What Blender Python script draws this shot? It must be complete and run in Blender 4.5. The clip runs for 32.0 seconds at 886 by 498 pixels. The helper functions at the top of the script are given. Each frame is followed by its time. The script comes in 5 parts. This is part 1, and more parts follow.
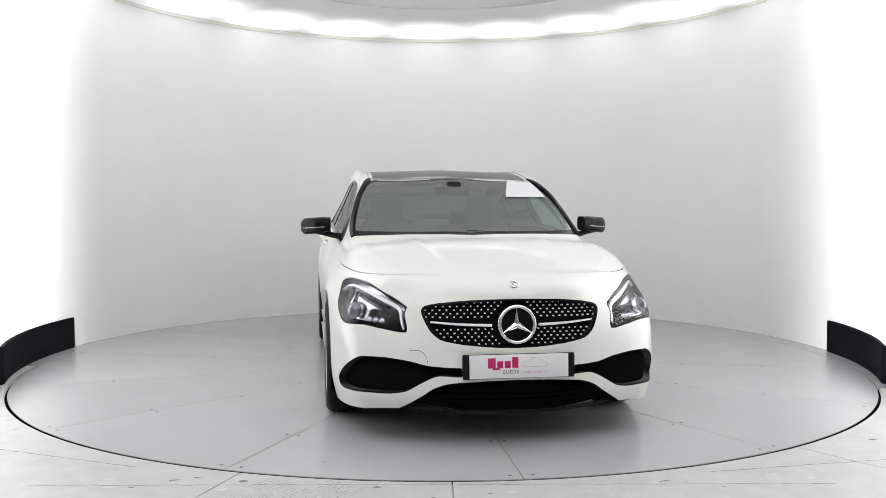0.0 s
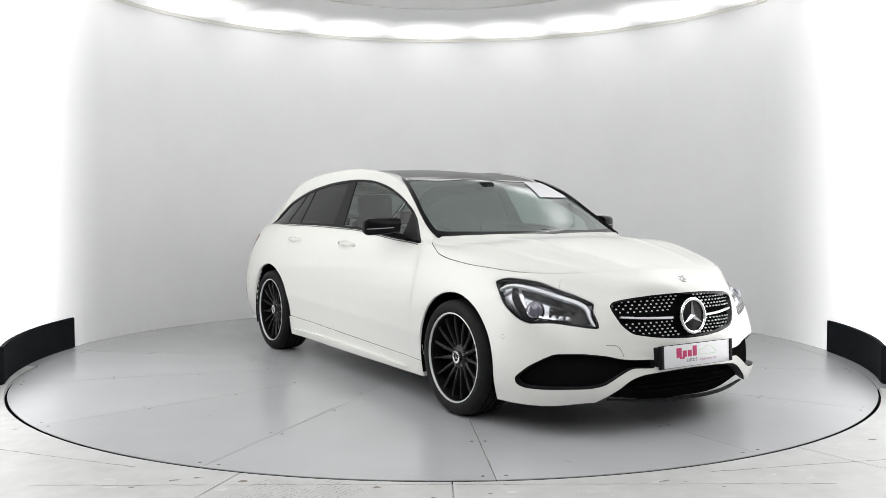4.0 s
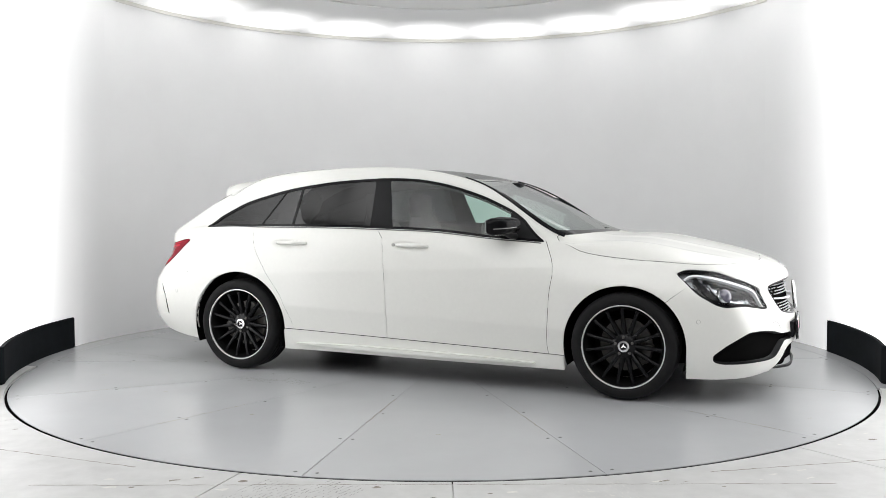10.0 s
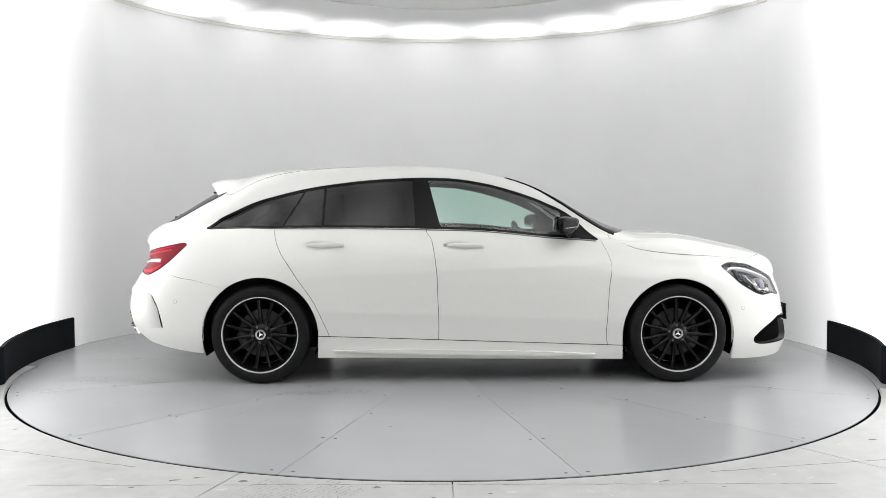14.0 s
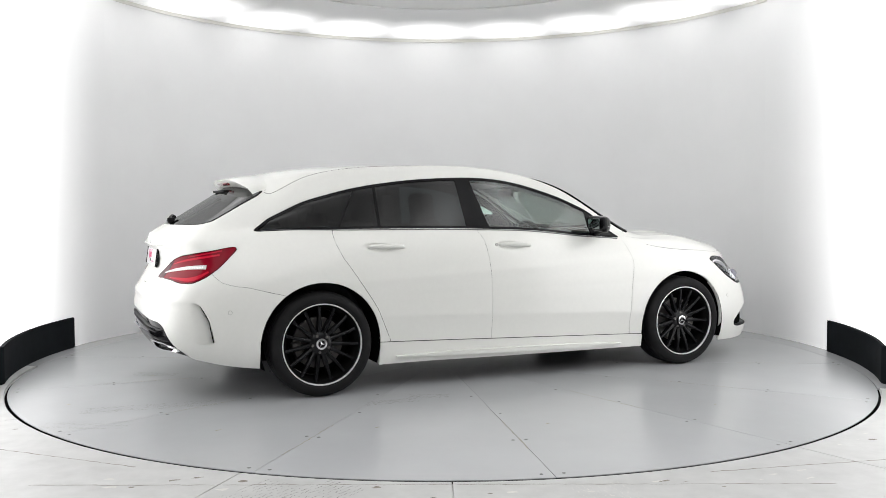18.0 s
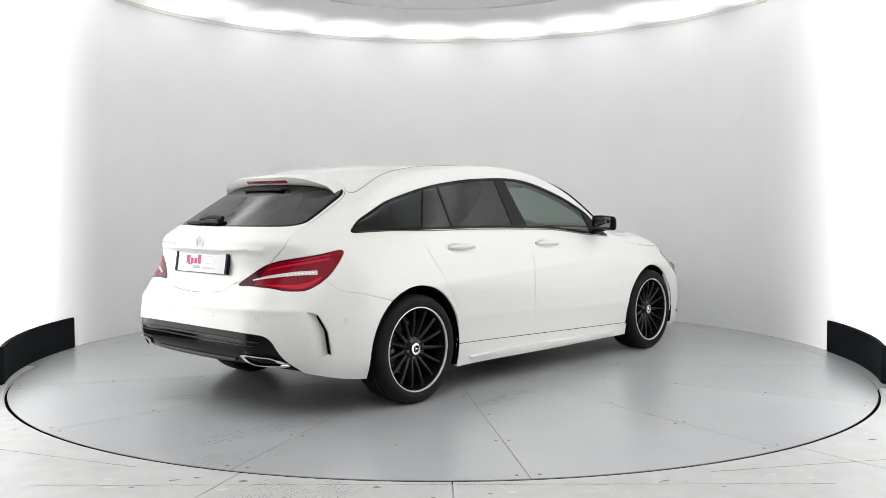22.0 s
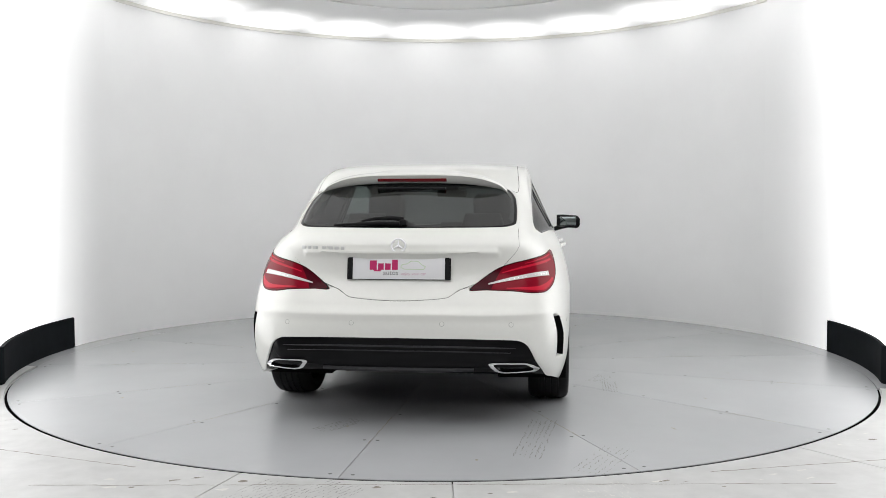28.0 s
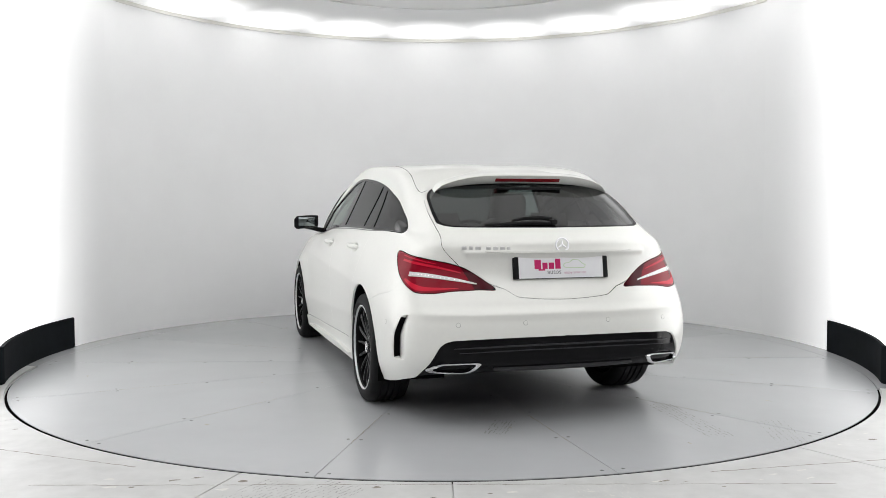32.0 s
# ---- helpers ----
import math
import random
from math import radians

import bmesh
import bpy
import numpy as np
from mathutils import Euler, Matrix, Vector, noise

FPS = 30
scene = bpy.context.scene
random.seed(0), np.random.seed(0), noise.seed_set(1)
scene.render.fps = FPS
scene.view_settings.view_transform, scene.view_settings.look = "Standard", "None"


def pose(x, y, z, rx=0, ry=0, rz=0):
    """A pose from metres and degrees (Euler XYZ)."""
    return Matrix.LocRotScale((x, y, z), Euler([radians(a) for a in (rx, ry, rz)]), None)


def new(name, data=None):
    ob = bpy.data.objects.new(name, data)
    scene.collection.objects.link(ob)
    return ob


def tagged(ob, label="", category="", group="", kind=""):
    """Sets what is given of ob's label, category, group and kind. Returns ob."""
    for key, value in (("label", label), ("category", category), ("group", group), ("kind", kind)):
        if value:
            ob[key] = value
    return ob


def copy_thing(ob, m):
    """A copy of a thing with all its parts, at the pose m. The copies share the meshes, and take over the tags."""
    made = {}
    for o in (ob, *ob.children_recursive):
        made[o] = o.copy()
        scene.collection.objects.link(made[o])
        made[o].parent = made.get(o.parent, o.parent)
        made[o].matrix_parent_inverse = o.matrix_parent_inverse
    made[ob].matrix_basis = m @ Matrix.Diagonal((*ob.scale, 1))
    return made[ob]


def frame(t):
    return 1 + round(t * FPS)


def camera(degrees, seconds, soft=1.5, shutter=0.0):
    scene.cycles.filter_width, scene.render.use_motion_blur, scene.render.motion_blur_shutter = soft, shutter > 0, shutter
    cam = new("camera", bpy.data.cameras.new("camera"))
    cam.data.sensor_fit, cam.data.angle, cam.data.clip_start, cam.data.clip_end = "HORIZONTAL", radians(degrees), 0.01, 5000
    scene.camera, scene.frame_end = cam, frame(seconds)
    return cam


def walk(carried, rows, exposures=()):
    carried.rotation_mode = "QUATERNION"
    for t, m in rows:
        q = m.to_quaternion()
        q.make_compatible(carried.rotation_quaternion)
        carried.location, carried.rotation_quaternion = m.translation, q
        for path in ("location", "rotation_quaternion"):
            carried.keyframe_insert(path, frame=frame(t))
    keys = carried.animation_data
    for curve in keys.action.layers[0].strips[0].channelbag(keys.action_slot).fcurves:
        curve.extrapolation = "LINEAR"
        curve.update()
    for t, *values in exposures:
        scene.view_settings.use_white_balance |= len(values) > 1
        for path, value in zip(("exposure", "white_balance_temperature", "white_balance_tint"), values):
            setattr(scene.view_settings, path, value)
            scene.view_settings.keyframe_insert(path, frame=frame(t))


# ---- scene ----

import collections
cam = camera(53.078, 32.0, soft=0.7)
CAMERA_POSE = pose(0.0, -6.5636, 1.139, 90 - 2.712, 0, -0.022) @ pose(0, 0, 0, 0, 0, -0.067)
walk(cam, [(0.0, CAMERA_POSE), (32.0, CAMERA_POSE)])


def heading(t):
    """Degrees by which the turntable has carried the car round at t seconds."""
    return -81.293 + 5.8475 * t + 0.00108 * t * t


CAR_OFFSET = pose(0.1633, -0.0163, 0)

# ---- light: the white studio behind the camera, with added fill panels; the booth's sides and ceiling lights glow below ----
world = bpy.data.worlds.new("studio_air")
scene.world = world
world.use_nodes = True
world.node_tree.nodes["Background"].inputs[0].default_value = (0.9, 0.93, 1.0, 1)
world.node_tree.nodes["Background"].inputs[1].default_value = 0.3
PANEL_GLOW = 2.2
LAMP_GLOW = 1.5
FILL_GLOW = 1.5
scene.view_settings.exposure = 0.28


# ---- materials ----
def mat(name, colour, rough=0.5, metal=0.0, coat=0.0, spec=0.5, vary=0.0, scale=8.0, bump=0.0, bump_scale=60.0, rough_vary=0.0, random_tone=0.0):
    m = bpy.data.materials.new(name)
    m.use_nodes = True
    nt = m.node_tree
    b = nt.nodes["Principled BSDF"]
    b.inputs["Base Color"].default_value = (*colour, 1)
    b.inputs["Roughness"].default_value = rough
    b.inputs["Metallic"].default_value = metal
    b.inputs["Specular IOR Level"].default_value = spec
    b.inputs["Coat Weight"].default_value = coat
    b.inputs["Coat Roughness"].default_value = 0.03
    co = nt.nodes.new("ShaderNodeTexCoord")
    at = co.outputs["Object"]
    if random_tone:
        # alike pieces on one mesh each take another patch of the pattern
        info = nt.nodes.new("ShaderNodeObjectInfo")
        off = nt.nodes.new("ShaderNodeVectorMath")
        off.operation = "MULTIPLY_ADD"
        off.inputs[0].default_value = (37.0, 21.0, 11.0)
        nt.links.new(info.outputs["Random"], off.inputs[1])
        nt.links.new(at, off.inputs[2])
        at = off.outputs[0]
    if vary or random_tone:
        mix = nt.nodes.new("ShaderNodeMix")
        mix.data_type = "RGBA"
        mix.blend_type = "MULTIPLY"
        mix.inputs[0].default_value = 1.0
        mix.inputs[6].default_value = (*colour, 1)
        n = nt.nodes.new("ShaderNodeTexNoise")
        n.inputs["Scale"].default_value = scale
        n.inputs["Detail"].default_value = 6
        n.inputs["Roughness"].default_value = 0.6
        nt.links.new(at, n.inputs["Vector"])
        ramp = nt.nodes.new("ShaderNodeMapRange")
        ramp.inputs[1].default_value, ramp.inputs[2].default_value = 0.3, 0.7
        ramp.inputs[3].default_value, ramp.inputs[4].default_value = 1 - vary, 1 + vary
        nt.links.new(n.outputs["Fac"], ramp.inputs[0])
        out = ramp.outputs[0]
        if random_tone:
            r2 = nt.nodes.new("ShaderNodeMapRange")
            r2.inputs[3].default_value, r2.inputs[4].default_value = 1 - random_tone, 1 + random_tone
            nt.links.new(info.outputs["Random"], r2.inputs[0])
            mul = nt.nodes.new("ShaderNodeMath")
            mul.operation = "MULTIPLY"
            nt.links.new(out, mul.inputs[0])
            nt.links.new(r2.outputs[0], mul.inputs[1])
            out = mul.outputs[0]
        nt.links.new(out, mix.inputs[7])
        nt.links.new(mix.outputs[2], b.inputs["Base Color"])
    if rough_vary:
        n2 = nt.nodes.new("ShaderNodeTexNoise")
        n2.inputs["Scale"].default_value = scale * 2.3
        n2.inputs["Detail"].default_value = 4
        nt.links.new(at, n2.inputs["Vector"])
        rr = nt.nodes.new("ShaderNodeMapRange")
        rr.inputs[1].default_value, rr.inputs[2].default_value = 0.3, 0.7
        rr.inputs[3].default_value, rr.inputs[4].default_value = max(0, rough - rough_vary), min(1, rough + rough_vary)
        nt.links.new(n2.outputs["Fac"], rr.inputs[0])
        nt.links.new(rr.outputs[0], b.inputs["Roughness"])
    if bump:
        n3 = nt.nodes.new("ShaderNodeTexNoise")
        n3.inputs["Scale"].default_value = bump_scale
        n3.inputs["Detail"].default_value = 3
        nt.links.new(at, n3.inputs["Vector"])
        bp = nt.nodes.new("ShaderNodeBump")
        bp.inputs["Strength"].default_value = bump
        bp.inputs["Distance"].default_value = 0.002
        nt.links.new(n3.outputs["Fac"], bp.inputs["Height"])
        nt.links.new(bp.outputs["Normal"], b.inputs["Normal"])
    return m


def glass(name, tint, rough=0.0, clear=1.0, dark=(0.0, 0.0, 0.0), gloss=0.075, edge=0.65):
    """Thin coated glass: a tinted see-through layer, mixed with a flat diffuse veil, under a mirror-like gloss."""
    m = bpy.data.materials.new(name)
    m.use_nodes = True
    nt = m.node_tree
    nt.nodes.remove(nt.nodes["Principled BSDF"])
    out = nt.nodes["Material Output"]
    tr = nt.nodes.new("ShaderNodeBsdfTransparent")
    tr.inputs[0].default_value = (*tint, 1)
    df = nt.nodes.new("ShaderNodeBsdfDiffuse")
    df.inputs[0].default_value = (*dark, 1)
    base = nt.nodes.new("ShaderNodeMixShader")
    base.inputs[0].default_value = clear
    nt.links.new(df.outputs[0], base.inputs[1])
    nt.links.new(tr.outputs[0], base.inputs[2])
    gl = nt.nodes.new("ShaderNodeBsdfGlossy")
    gl.inputs["Roughness"].default_value = rough
    lw = nt.nodes.new("ShaderNodeLayerWeight")
    lw.inputs[0].default_value = 0.5
    pw = nt.nodes.new("ShaderNodeMath")
    pw.operation = "POWER"
    pw.inputs[1].default_value = 4.0
    nt.links.new(lw.outputs["Facing"], pw.inputs[0])
    fr = nt.nodes.new("ShaderNodeMapRange")
    fr.inputs[3].default_value, fr.inputs[4].default_value = gloss, edge
    nt.links.new(pw.outputs[0], fr.inputs[0])
    mx = nt.nodes.new("ShaderNodeMixShader")
    nt.links.new(fr.outputs[0], mx.inputs[0])
    nt.links.new(base.outputs[0], mx.inputs[1])
    nt.links.new(gl.outputs[0], mx.inputs[2])
    nt.links.new(mx.outputs[0], out.inputs[0])
    return m


def glow(name, colour, strength):
    m = bpy.data.materials.new(name)
    m.use_nodes = True
    b = m.node_tree.nodes["Principled BSDF"]
    b.inputs["Base Color"].default_value = (0.88, 0.88, 0.88, 1)
    b.inputs["Roughness"].default_value = 0.75
    b.inputs["Emission Color"].default_value = (*colour, 1)
    b.inputs["Emission Strength"].default_value = strength
    return m


PAINT = mat("white_car_paint", (0.725, 0.725, 0.692), rough=0.4, coat=0.6, vary=0.012, scale=40)
PAINT.node_tree.nodes["Principled BSDF"].inputs["Coat Roughness"].default_value = 0.06
BLACK_GLOSS = mat("black_gloss_plastic", (0.006, 0.006, 0.007), rough=0.10, spec=0.12)
BLACK_SATIN = mat("black_satin_plastic", (0.010, 0.010, 0.011), rough=0.5, spec=0.12, bump=0.15, bump_scale=300)
BLACK_VOID = mat("black_underbody", (0.006, 0.006, 0.006), rough=1.0, spec=0.0)
RUBBER = mat("tyre_rubber", (0.011, 0.011, 0.0115), rough=0.62, spec=0.12, vary=0.15, scale=20, bump=0.3, bump_scale=120)
CHROME = mat("polished_chrome", (0.82, 0.82, 0.83), rough=0.06, metal=1.0)
SILVER = mat("brushed_silver", (0.70, 0.70, 0.71), rough=0.25, metal=1.0)
RIM_BLACK = mat("black_wheel_enamel", (0.007, 0.007, 0.008), rough=0.22, spec=0.2, coat=0.0)
CLEAR_GLASS = glass("clear_green_glass", (0.76, 0.92, 0.86), gloss=0.085)
TINTED_GLASS = glass("dark_tinted_glass", (0.026, 0.030, 0.034), gloss=0.042)
# The diffuse grey-green veil stands in for hazy reflection on the windscreen.
SCREEN_GLASS = glass("windscreen_glass", (0.74, 0.85, 0.80), clear=0.42, dark=(0.10, 0.138, 0.127), gloss=0.19, edge=0.95)
REAR_GLASS = glass("dark_rear_glass", (0.16, 0.175, 0.18), gloss=0.12)
ROOF_GLASS = glass("black_roof_glass", (0.04, 0.04, 0.045))
LENS = glass("clear_lamp_lens", (0.94, 0.95, 0.96), gloss=0.025)
WALL_PAINT = mat("white_booth_wall", (0.88, 0.88, 0.88), rough=0.75, vary=0.02, scale=1.5, bump=0.05, bump_scale=30)
CEIL_PAINT = mat("white_ceiling_paint", (0.87, 0.87, 0.87), rough=0.8, vary=0.02, scale=1.2)
TABLE_PAINT = mat("grey_turntable_paint", (0.405, 0.41, 0.42), rough=0.25, vary=0.04, scale=1.3, random_tone=0.025)
FLOOR_PAINT = mat("pale_scuffed_floor_paint", (0.475, 0.475, 0.468), rough=0.4, vary=0.09, scale=7.0, bump=0.03, bump_scale=20)
GAP_BLACK = mat("black_gap_rubber", (0.01, 0.01, 0.01), rough=0.8)
SKIRT_BLACK = mat("black_skirting_felt", (0.009, 0.011, 0.013), rough=0.85, spec=0.08, vary=0.2, scale=6, bump=0.2, bump_scale=40)


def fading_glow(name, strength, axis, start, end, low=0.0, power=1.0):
    """White material with a painted glow that fades along y, or outwards from its centre."""
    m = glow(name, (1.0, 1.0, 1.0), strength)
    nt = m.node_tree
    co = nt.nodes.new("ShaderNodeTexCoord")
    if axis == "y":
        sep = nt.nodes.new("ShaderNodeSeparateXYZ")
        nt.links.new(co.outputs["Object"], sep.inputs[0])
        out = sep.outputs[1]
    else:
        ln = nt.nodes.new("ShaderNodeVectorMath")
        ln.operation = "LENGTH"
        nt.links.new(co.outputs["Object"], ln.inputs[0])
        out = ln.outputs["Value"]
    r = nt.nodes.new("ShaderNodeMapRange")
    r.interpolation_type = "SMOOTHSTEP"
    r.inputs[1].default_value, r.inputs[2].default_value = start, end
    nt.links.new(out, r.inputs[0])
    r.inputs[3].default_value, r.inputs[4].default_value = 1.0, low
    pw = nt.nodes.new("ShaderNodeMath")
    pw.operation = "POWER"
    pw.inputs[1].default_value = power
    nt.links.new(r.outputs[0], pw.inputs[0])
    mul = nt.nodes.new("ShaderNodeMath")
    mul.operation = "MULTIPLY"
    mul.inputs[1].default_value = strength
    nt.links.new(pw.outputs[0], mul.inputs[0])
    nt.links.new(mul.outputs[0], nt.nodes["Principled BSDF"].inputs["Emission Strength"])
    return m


FILL_LIGHT = glow("fill_light_sheet", (1.0, 1.0, 1.0), FILL_GLOW)
# Side walls' glow and its fade along y are painted into the emission.
PANEL_EAST = fading_glow("painted_glow_panel", PANEL_GLOW, "y", -2.2, 1.11, 0.0)
PANEL_WEST = fading_glow("painted_glow_panel", PANEL_GLOW, "y", -1.65, 0.945, 0.0)
# Soft round lobes of light are painted into the ceiling sheets' emission.
LAMP_LIGHT = fading_glow("ceiling_lamp_painted_glow", LAMP_GLOW, "r", 0.0, 0.86, 0.0, 2.0)
TRIM_CREAM = mat("cream_cove_trim", (0.78, 0.77, 0.72), rough=0.6)


# ---- mesh helpers ----
def mesh_object(name, verts, faces, material, parent=None, label="", smooth=None):
    me = bpy.data.meshes.new(name)
    me.from_pydata([tuple(map(float, v)) for v in verts], [], [tuple(map(int, f)) for f in faces])
    if smooth is not None:
        me.polygons.foreach_set("use_smooth", [True] * len(me.polygons))
        me.set_sharp_from_angle(angle=radians(smooth))
    me.materials.append(material)
    ob = new(name, me)
    if parent:
        ob.parent = parent
    if label:
        ob["label"] = label
    return ob


def part(name, bm, material, parent, label="", smooth=35):
    """Links a bmesh as one mesh object under a thing or a part."""
    me = bpy.data.meshes.new(name)
    bmesh.ops.recalc_face_normals(bm, faces=bm.faces)
    bm.to_mesh(me)
    bm.free()
    if smooth:
        me.polygons.foreach_set("use_smooth", [True] * len(me.polygons))
        me.set_sharp_from_angle(angle=radians(smooth))
    me.materials.append(material)
    ob = new(name, me)
    ob.parent = parent
    if label:
        ob["label"] = label
    return ob


def ring_band(r0, r1, z0, z1, a0, a1, n):
    """A bent slab between two radii and two heights, from angle a0 to a1 in degrees."""
    full = abs(a1 - a0) >= 359.9
    verts, faces = [], []
    for i in range(n + 1):
        a = radians(a0 + (a1 - a0) * i / n)
        c, s = math.cos(a), math.sin(a)
        verts += [(r0 * c, r0 * s, z0), (r1 * c, r1 * s, z0), (r1 * c, r1 * s, z1), (r0 * c, r0 * s, z1)]
    for i in range(n):
        o, q = 4 * i, 4 * (i + 1)
        for k in range(4):
            k2 = (k + 1) % 4
            faces.append((o + k, q + k, q + k2, o + k2))
    if not full:
        faces += [(0, 1, 2, 3), (4 * n + 3, 4 * n + 2, 4 * n + 1, 4 * n)]
    return verts, faces


def disc(r, z, n=96, hole=0.0):
    verts, faces = [], []
    for i in range(n):
        a = 2 * math.pi * i / n
        verts += [(r * math.cos(a), r * math.sin(a), z), (hole * math.cos(a), hole * math.sin(a), z)]
    for i in range(n):
        j = (i + 1) % n
        faces.append((2 * i, 2 * j, 2 * j + 1, 2 * i + 1))
    return verts, faces


def box_bm(x0, y0, z0, x1, y1, z1, bevel=0.0, segments=2):
    bm = bmesh.new()
    bmesh.ops.create_cube(bm, size=1)
    for v in bm.verts:
        v.co = Vector(((x0 + x1) / 2 + v.co.x * (x1 - x0), (y0 + y1) / 2 + v.co.y * (y1 - y0), (z0 + z1) / 2 + v.co.z * (z1 - z0)))
    if bevel:
        bmesh.ops.bevel(bm, geom=bm.edges[:], offset=bevel, segments=segments, affect="EDGES", profile=0.5)
    return bm


# ---- the booth ----
TABLE_R, WALL_R, WALL_H = 2.915, 3.06, 2.985
BOOTH = pose(0, 0.2, 0)   # the booth's shell stands a little behind the turntable's axis
SIDE_A, SIDE_B = 21.4, 161.9   # the back wall runs between these angles; glowing side walls go on towards the front
def structure(ob, label, category, m=None):
    if m is not None:
        ob.matrix_basis = m
    return tagged(ob, label, category, kind="structure")


v, f = ring_band(WALL_R, WALL_R + 0.12, 0.0, WALL_H, SIDE_A, SIDE_B, 120)
structure(mesh_object("wall_back", v, f, WALL_PAINT, smooth=40), "curved white booth wall around the turntable", "wall", BOOTH)
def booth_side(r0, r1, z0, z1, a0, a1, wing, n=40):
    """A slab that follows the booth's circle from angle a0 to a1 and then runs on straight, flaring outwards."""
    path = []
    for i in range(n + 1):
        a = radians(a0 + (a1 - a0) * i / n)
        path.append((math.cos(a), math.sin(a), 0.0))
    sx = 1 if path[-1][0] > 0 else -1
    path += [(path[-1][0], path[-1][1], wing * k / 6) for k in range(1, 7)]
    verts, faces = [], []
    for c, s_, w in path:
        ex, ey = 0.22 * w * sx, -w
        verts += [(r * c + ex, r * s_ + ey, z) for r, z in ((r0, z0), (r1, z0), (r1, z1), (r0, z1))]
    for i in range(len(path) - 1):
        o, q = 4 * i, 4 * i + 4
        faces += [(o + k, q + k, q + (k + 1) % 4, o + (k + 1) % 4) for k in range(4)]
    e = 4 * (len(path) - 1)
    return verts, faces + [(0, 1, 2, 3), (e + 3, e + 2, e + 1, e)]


# The flared wing is added out of view so its glow lights the car.
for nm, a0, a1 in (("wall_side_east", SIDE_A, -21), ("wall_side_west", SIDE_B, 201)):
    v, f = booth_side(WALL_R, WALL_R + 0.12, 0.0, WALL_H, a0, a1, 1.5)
    structure(mesh_object(nm, v, f, PANEL_EAST if "east" in nm else PANEL_WEST, smooth=40), "curved white side wall with a painted fading glow above the black skirting", "light panel", BOOTH)
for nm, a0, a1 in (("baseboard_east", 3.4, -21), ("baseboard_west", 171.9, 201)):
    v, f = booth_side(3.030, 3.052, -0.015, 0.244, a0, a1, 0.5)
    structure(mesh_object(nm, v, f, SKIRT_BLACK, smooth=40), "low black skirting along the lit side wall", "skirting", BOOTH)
v, f = ring_band(WALL_R - 0.012, WALL_R + 0.01, WALL_H - 0.045, WALL_H - 0.013, SIDE_A, SIDE_B, 100)
structure(mesh_object("trim", v, f, TRIM_CREAM, smooth=40), "thin cream trim along the top of the wall", "trim", BOOTH)
v, f = disc(WALL_R + 0.12, WALL_H, 128)
structure(mesh_object("ceiling", v, f, CEIL_PAINT), "flat white booth ceiling with a ring of round lights", "ceiling", BOOTH)


LAMP_R = 2.68
LAMP_STEP = 18.0


def ceiling_light(angle):
    lamp = new("ceiling_light")
    verts, faces = [], []
    for i in range(13):
        a = radians(LAMP_STEP * (i / 12 - 0.5))
        for r in (1.60, 3.055):
            for z in (-0.004, -0.012):
                verts.append((r * math.cos(a) - LAMP_R, r * math.sin(a), z))
    for i in range(12):
        o, q = 4 * i, 4 * i + 4
        faces += [(o + 1, q + 1, q + 3, o + 3), (o, o + 2, q + 2, q), (o, q, q + 1, o + 1), (o + 2, o + 3, q + 3, q + 2)]
    mesh_object("glow_sheet", verts, faces, LAMP_LIGHT, lamp, "glowing white sheet")
    a = radians(angle)
    lamp.matrix_basis = BOOTH @ pose(LAMP_R * math.cos(a), LAMP_R * math.sin(a), WALL_H, 0, 0, angle)
    return tagged(lamp, "white ceiling light with its soft round glow painted on", "ceiling light", "ceiling lights round the booth")


first_light = ceiling_light(93.2)
for i in range(1, 20):
    a = 93.2 + LAMP_STEP * i
    ar = radians(a)
    copy_thing(first_light, BOOTH @ pose(LAMP_R * math.cos(ar), LAMP_R * math.sin(ar), WALL_H, 0, 0, a))

# floor outside the turntable: a ring of plates, then plain floor to the studio walls
n = 128
verts, faces = [], []
outer = 14.0
for i in range(n):
    a = 2 * math.pi * i / n
    c, s = math.cos(a), math.sin(a)
    k = outer / max(abs(c), abs(s))
    verts += [(2.930 * c, 2.930 * s, -0.012), (k * c, k * s, -0.012)]
for i in range(n):
    j = (i + 1) % n
    faces.append((2 * i, 2 * i + 1, 2 * j + 1, 2 * j))
floor_ob = structure(mesh_object("floor", verts, faces, FLOOR_PAINT), "pale scuffed studio floor round the turntable", "floor")
for k in range(11):
    a0 = -89.25 + 34.2 * k
    a1 = a0 + 34.2 if k < 10 else -89.25 + 360
    behind = 2 <= k <= 7
    v, f = ring_band(2.9185 if behind else 2.936, 4.4, -0.011, 0.0, a0 + 0.05, a1 - 0.05, 24)
    mesh_object("floor_plate", v, f, TABLE_PAINT if behind else FLOOR_PAINT, floor_ob)
v, f = ring_band(2.90, 2.95, -0.06, -0.03, 0, 360, 128)
structure(mesh_object("floor_gap", v, f, BLACK_VOID), "narrow black gap between the turntable and the floor", "gap")

# the studio round the booth
for nm, b in (("wall_studio_north", (-14, 13.8, 0, 14, 14, 3.7)), ("wall_studio_south", (-14, -14, 0, 14, -13.8, 3.7)), ("wall_studio_east", (13.8, -13.8, 0, 14, 13.8, 3.7)), ("wall_studio_west", (-14, -13.8, 0, -13.8, 13.8, 3.7))):
    bm = box_bm(*b)
    structure(part(nm, bm, WALL_PAINT, None), "plain white studio wall", "wall")
bm = box_bm(-14, -14, 3.7, 14, 14, 3.8)
structure(part("ceiling_studio", bm, CEIL_PAINT, None), "plain white studio ceiling", "ceiling")



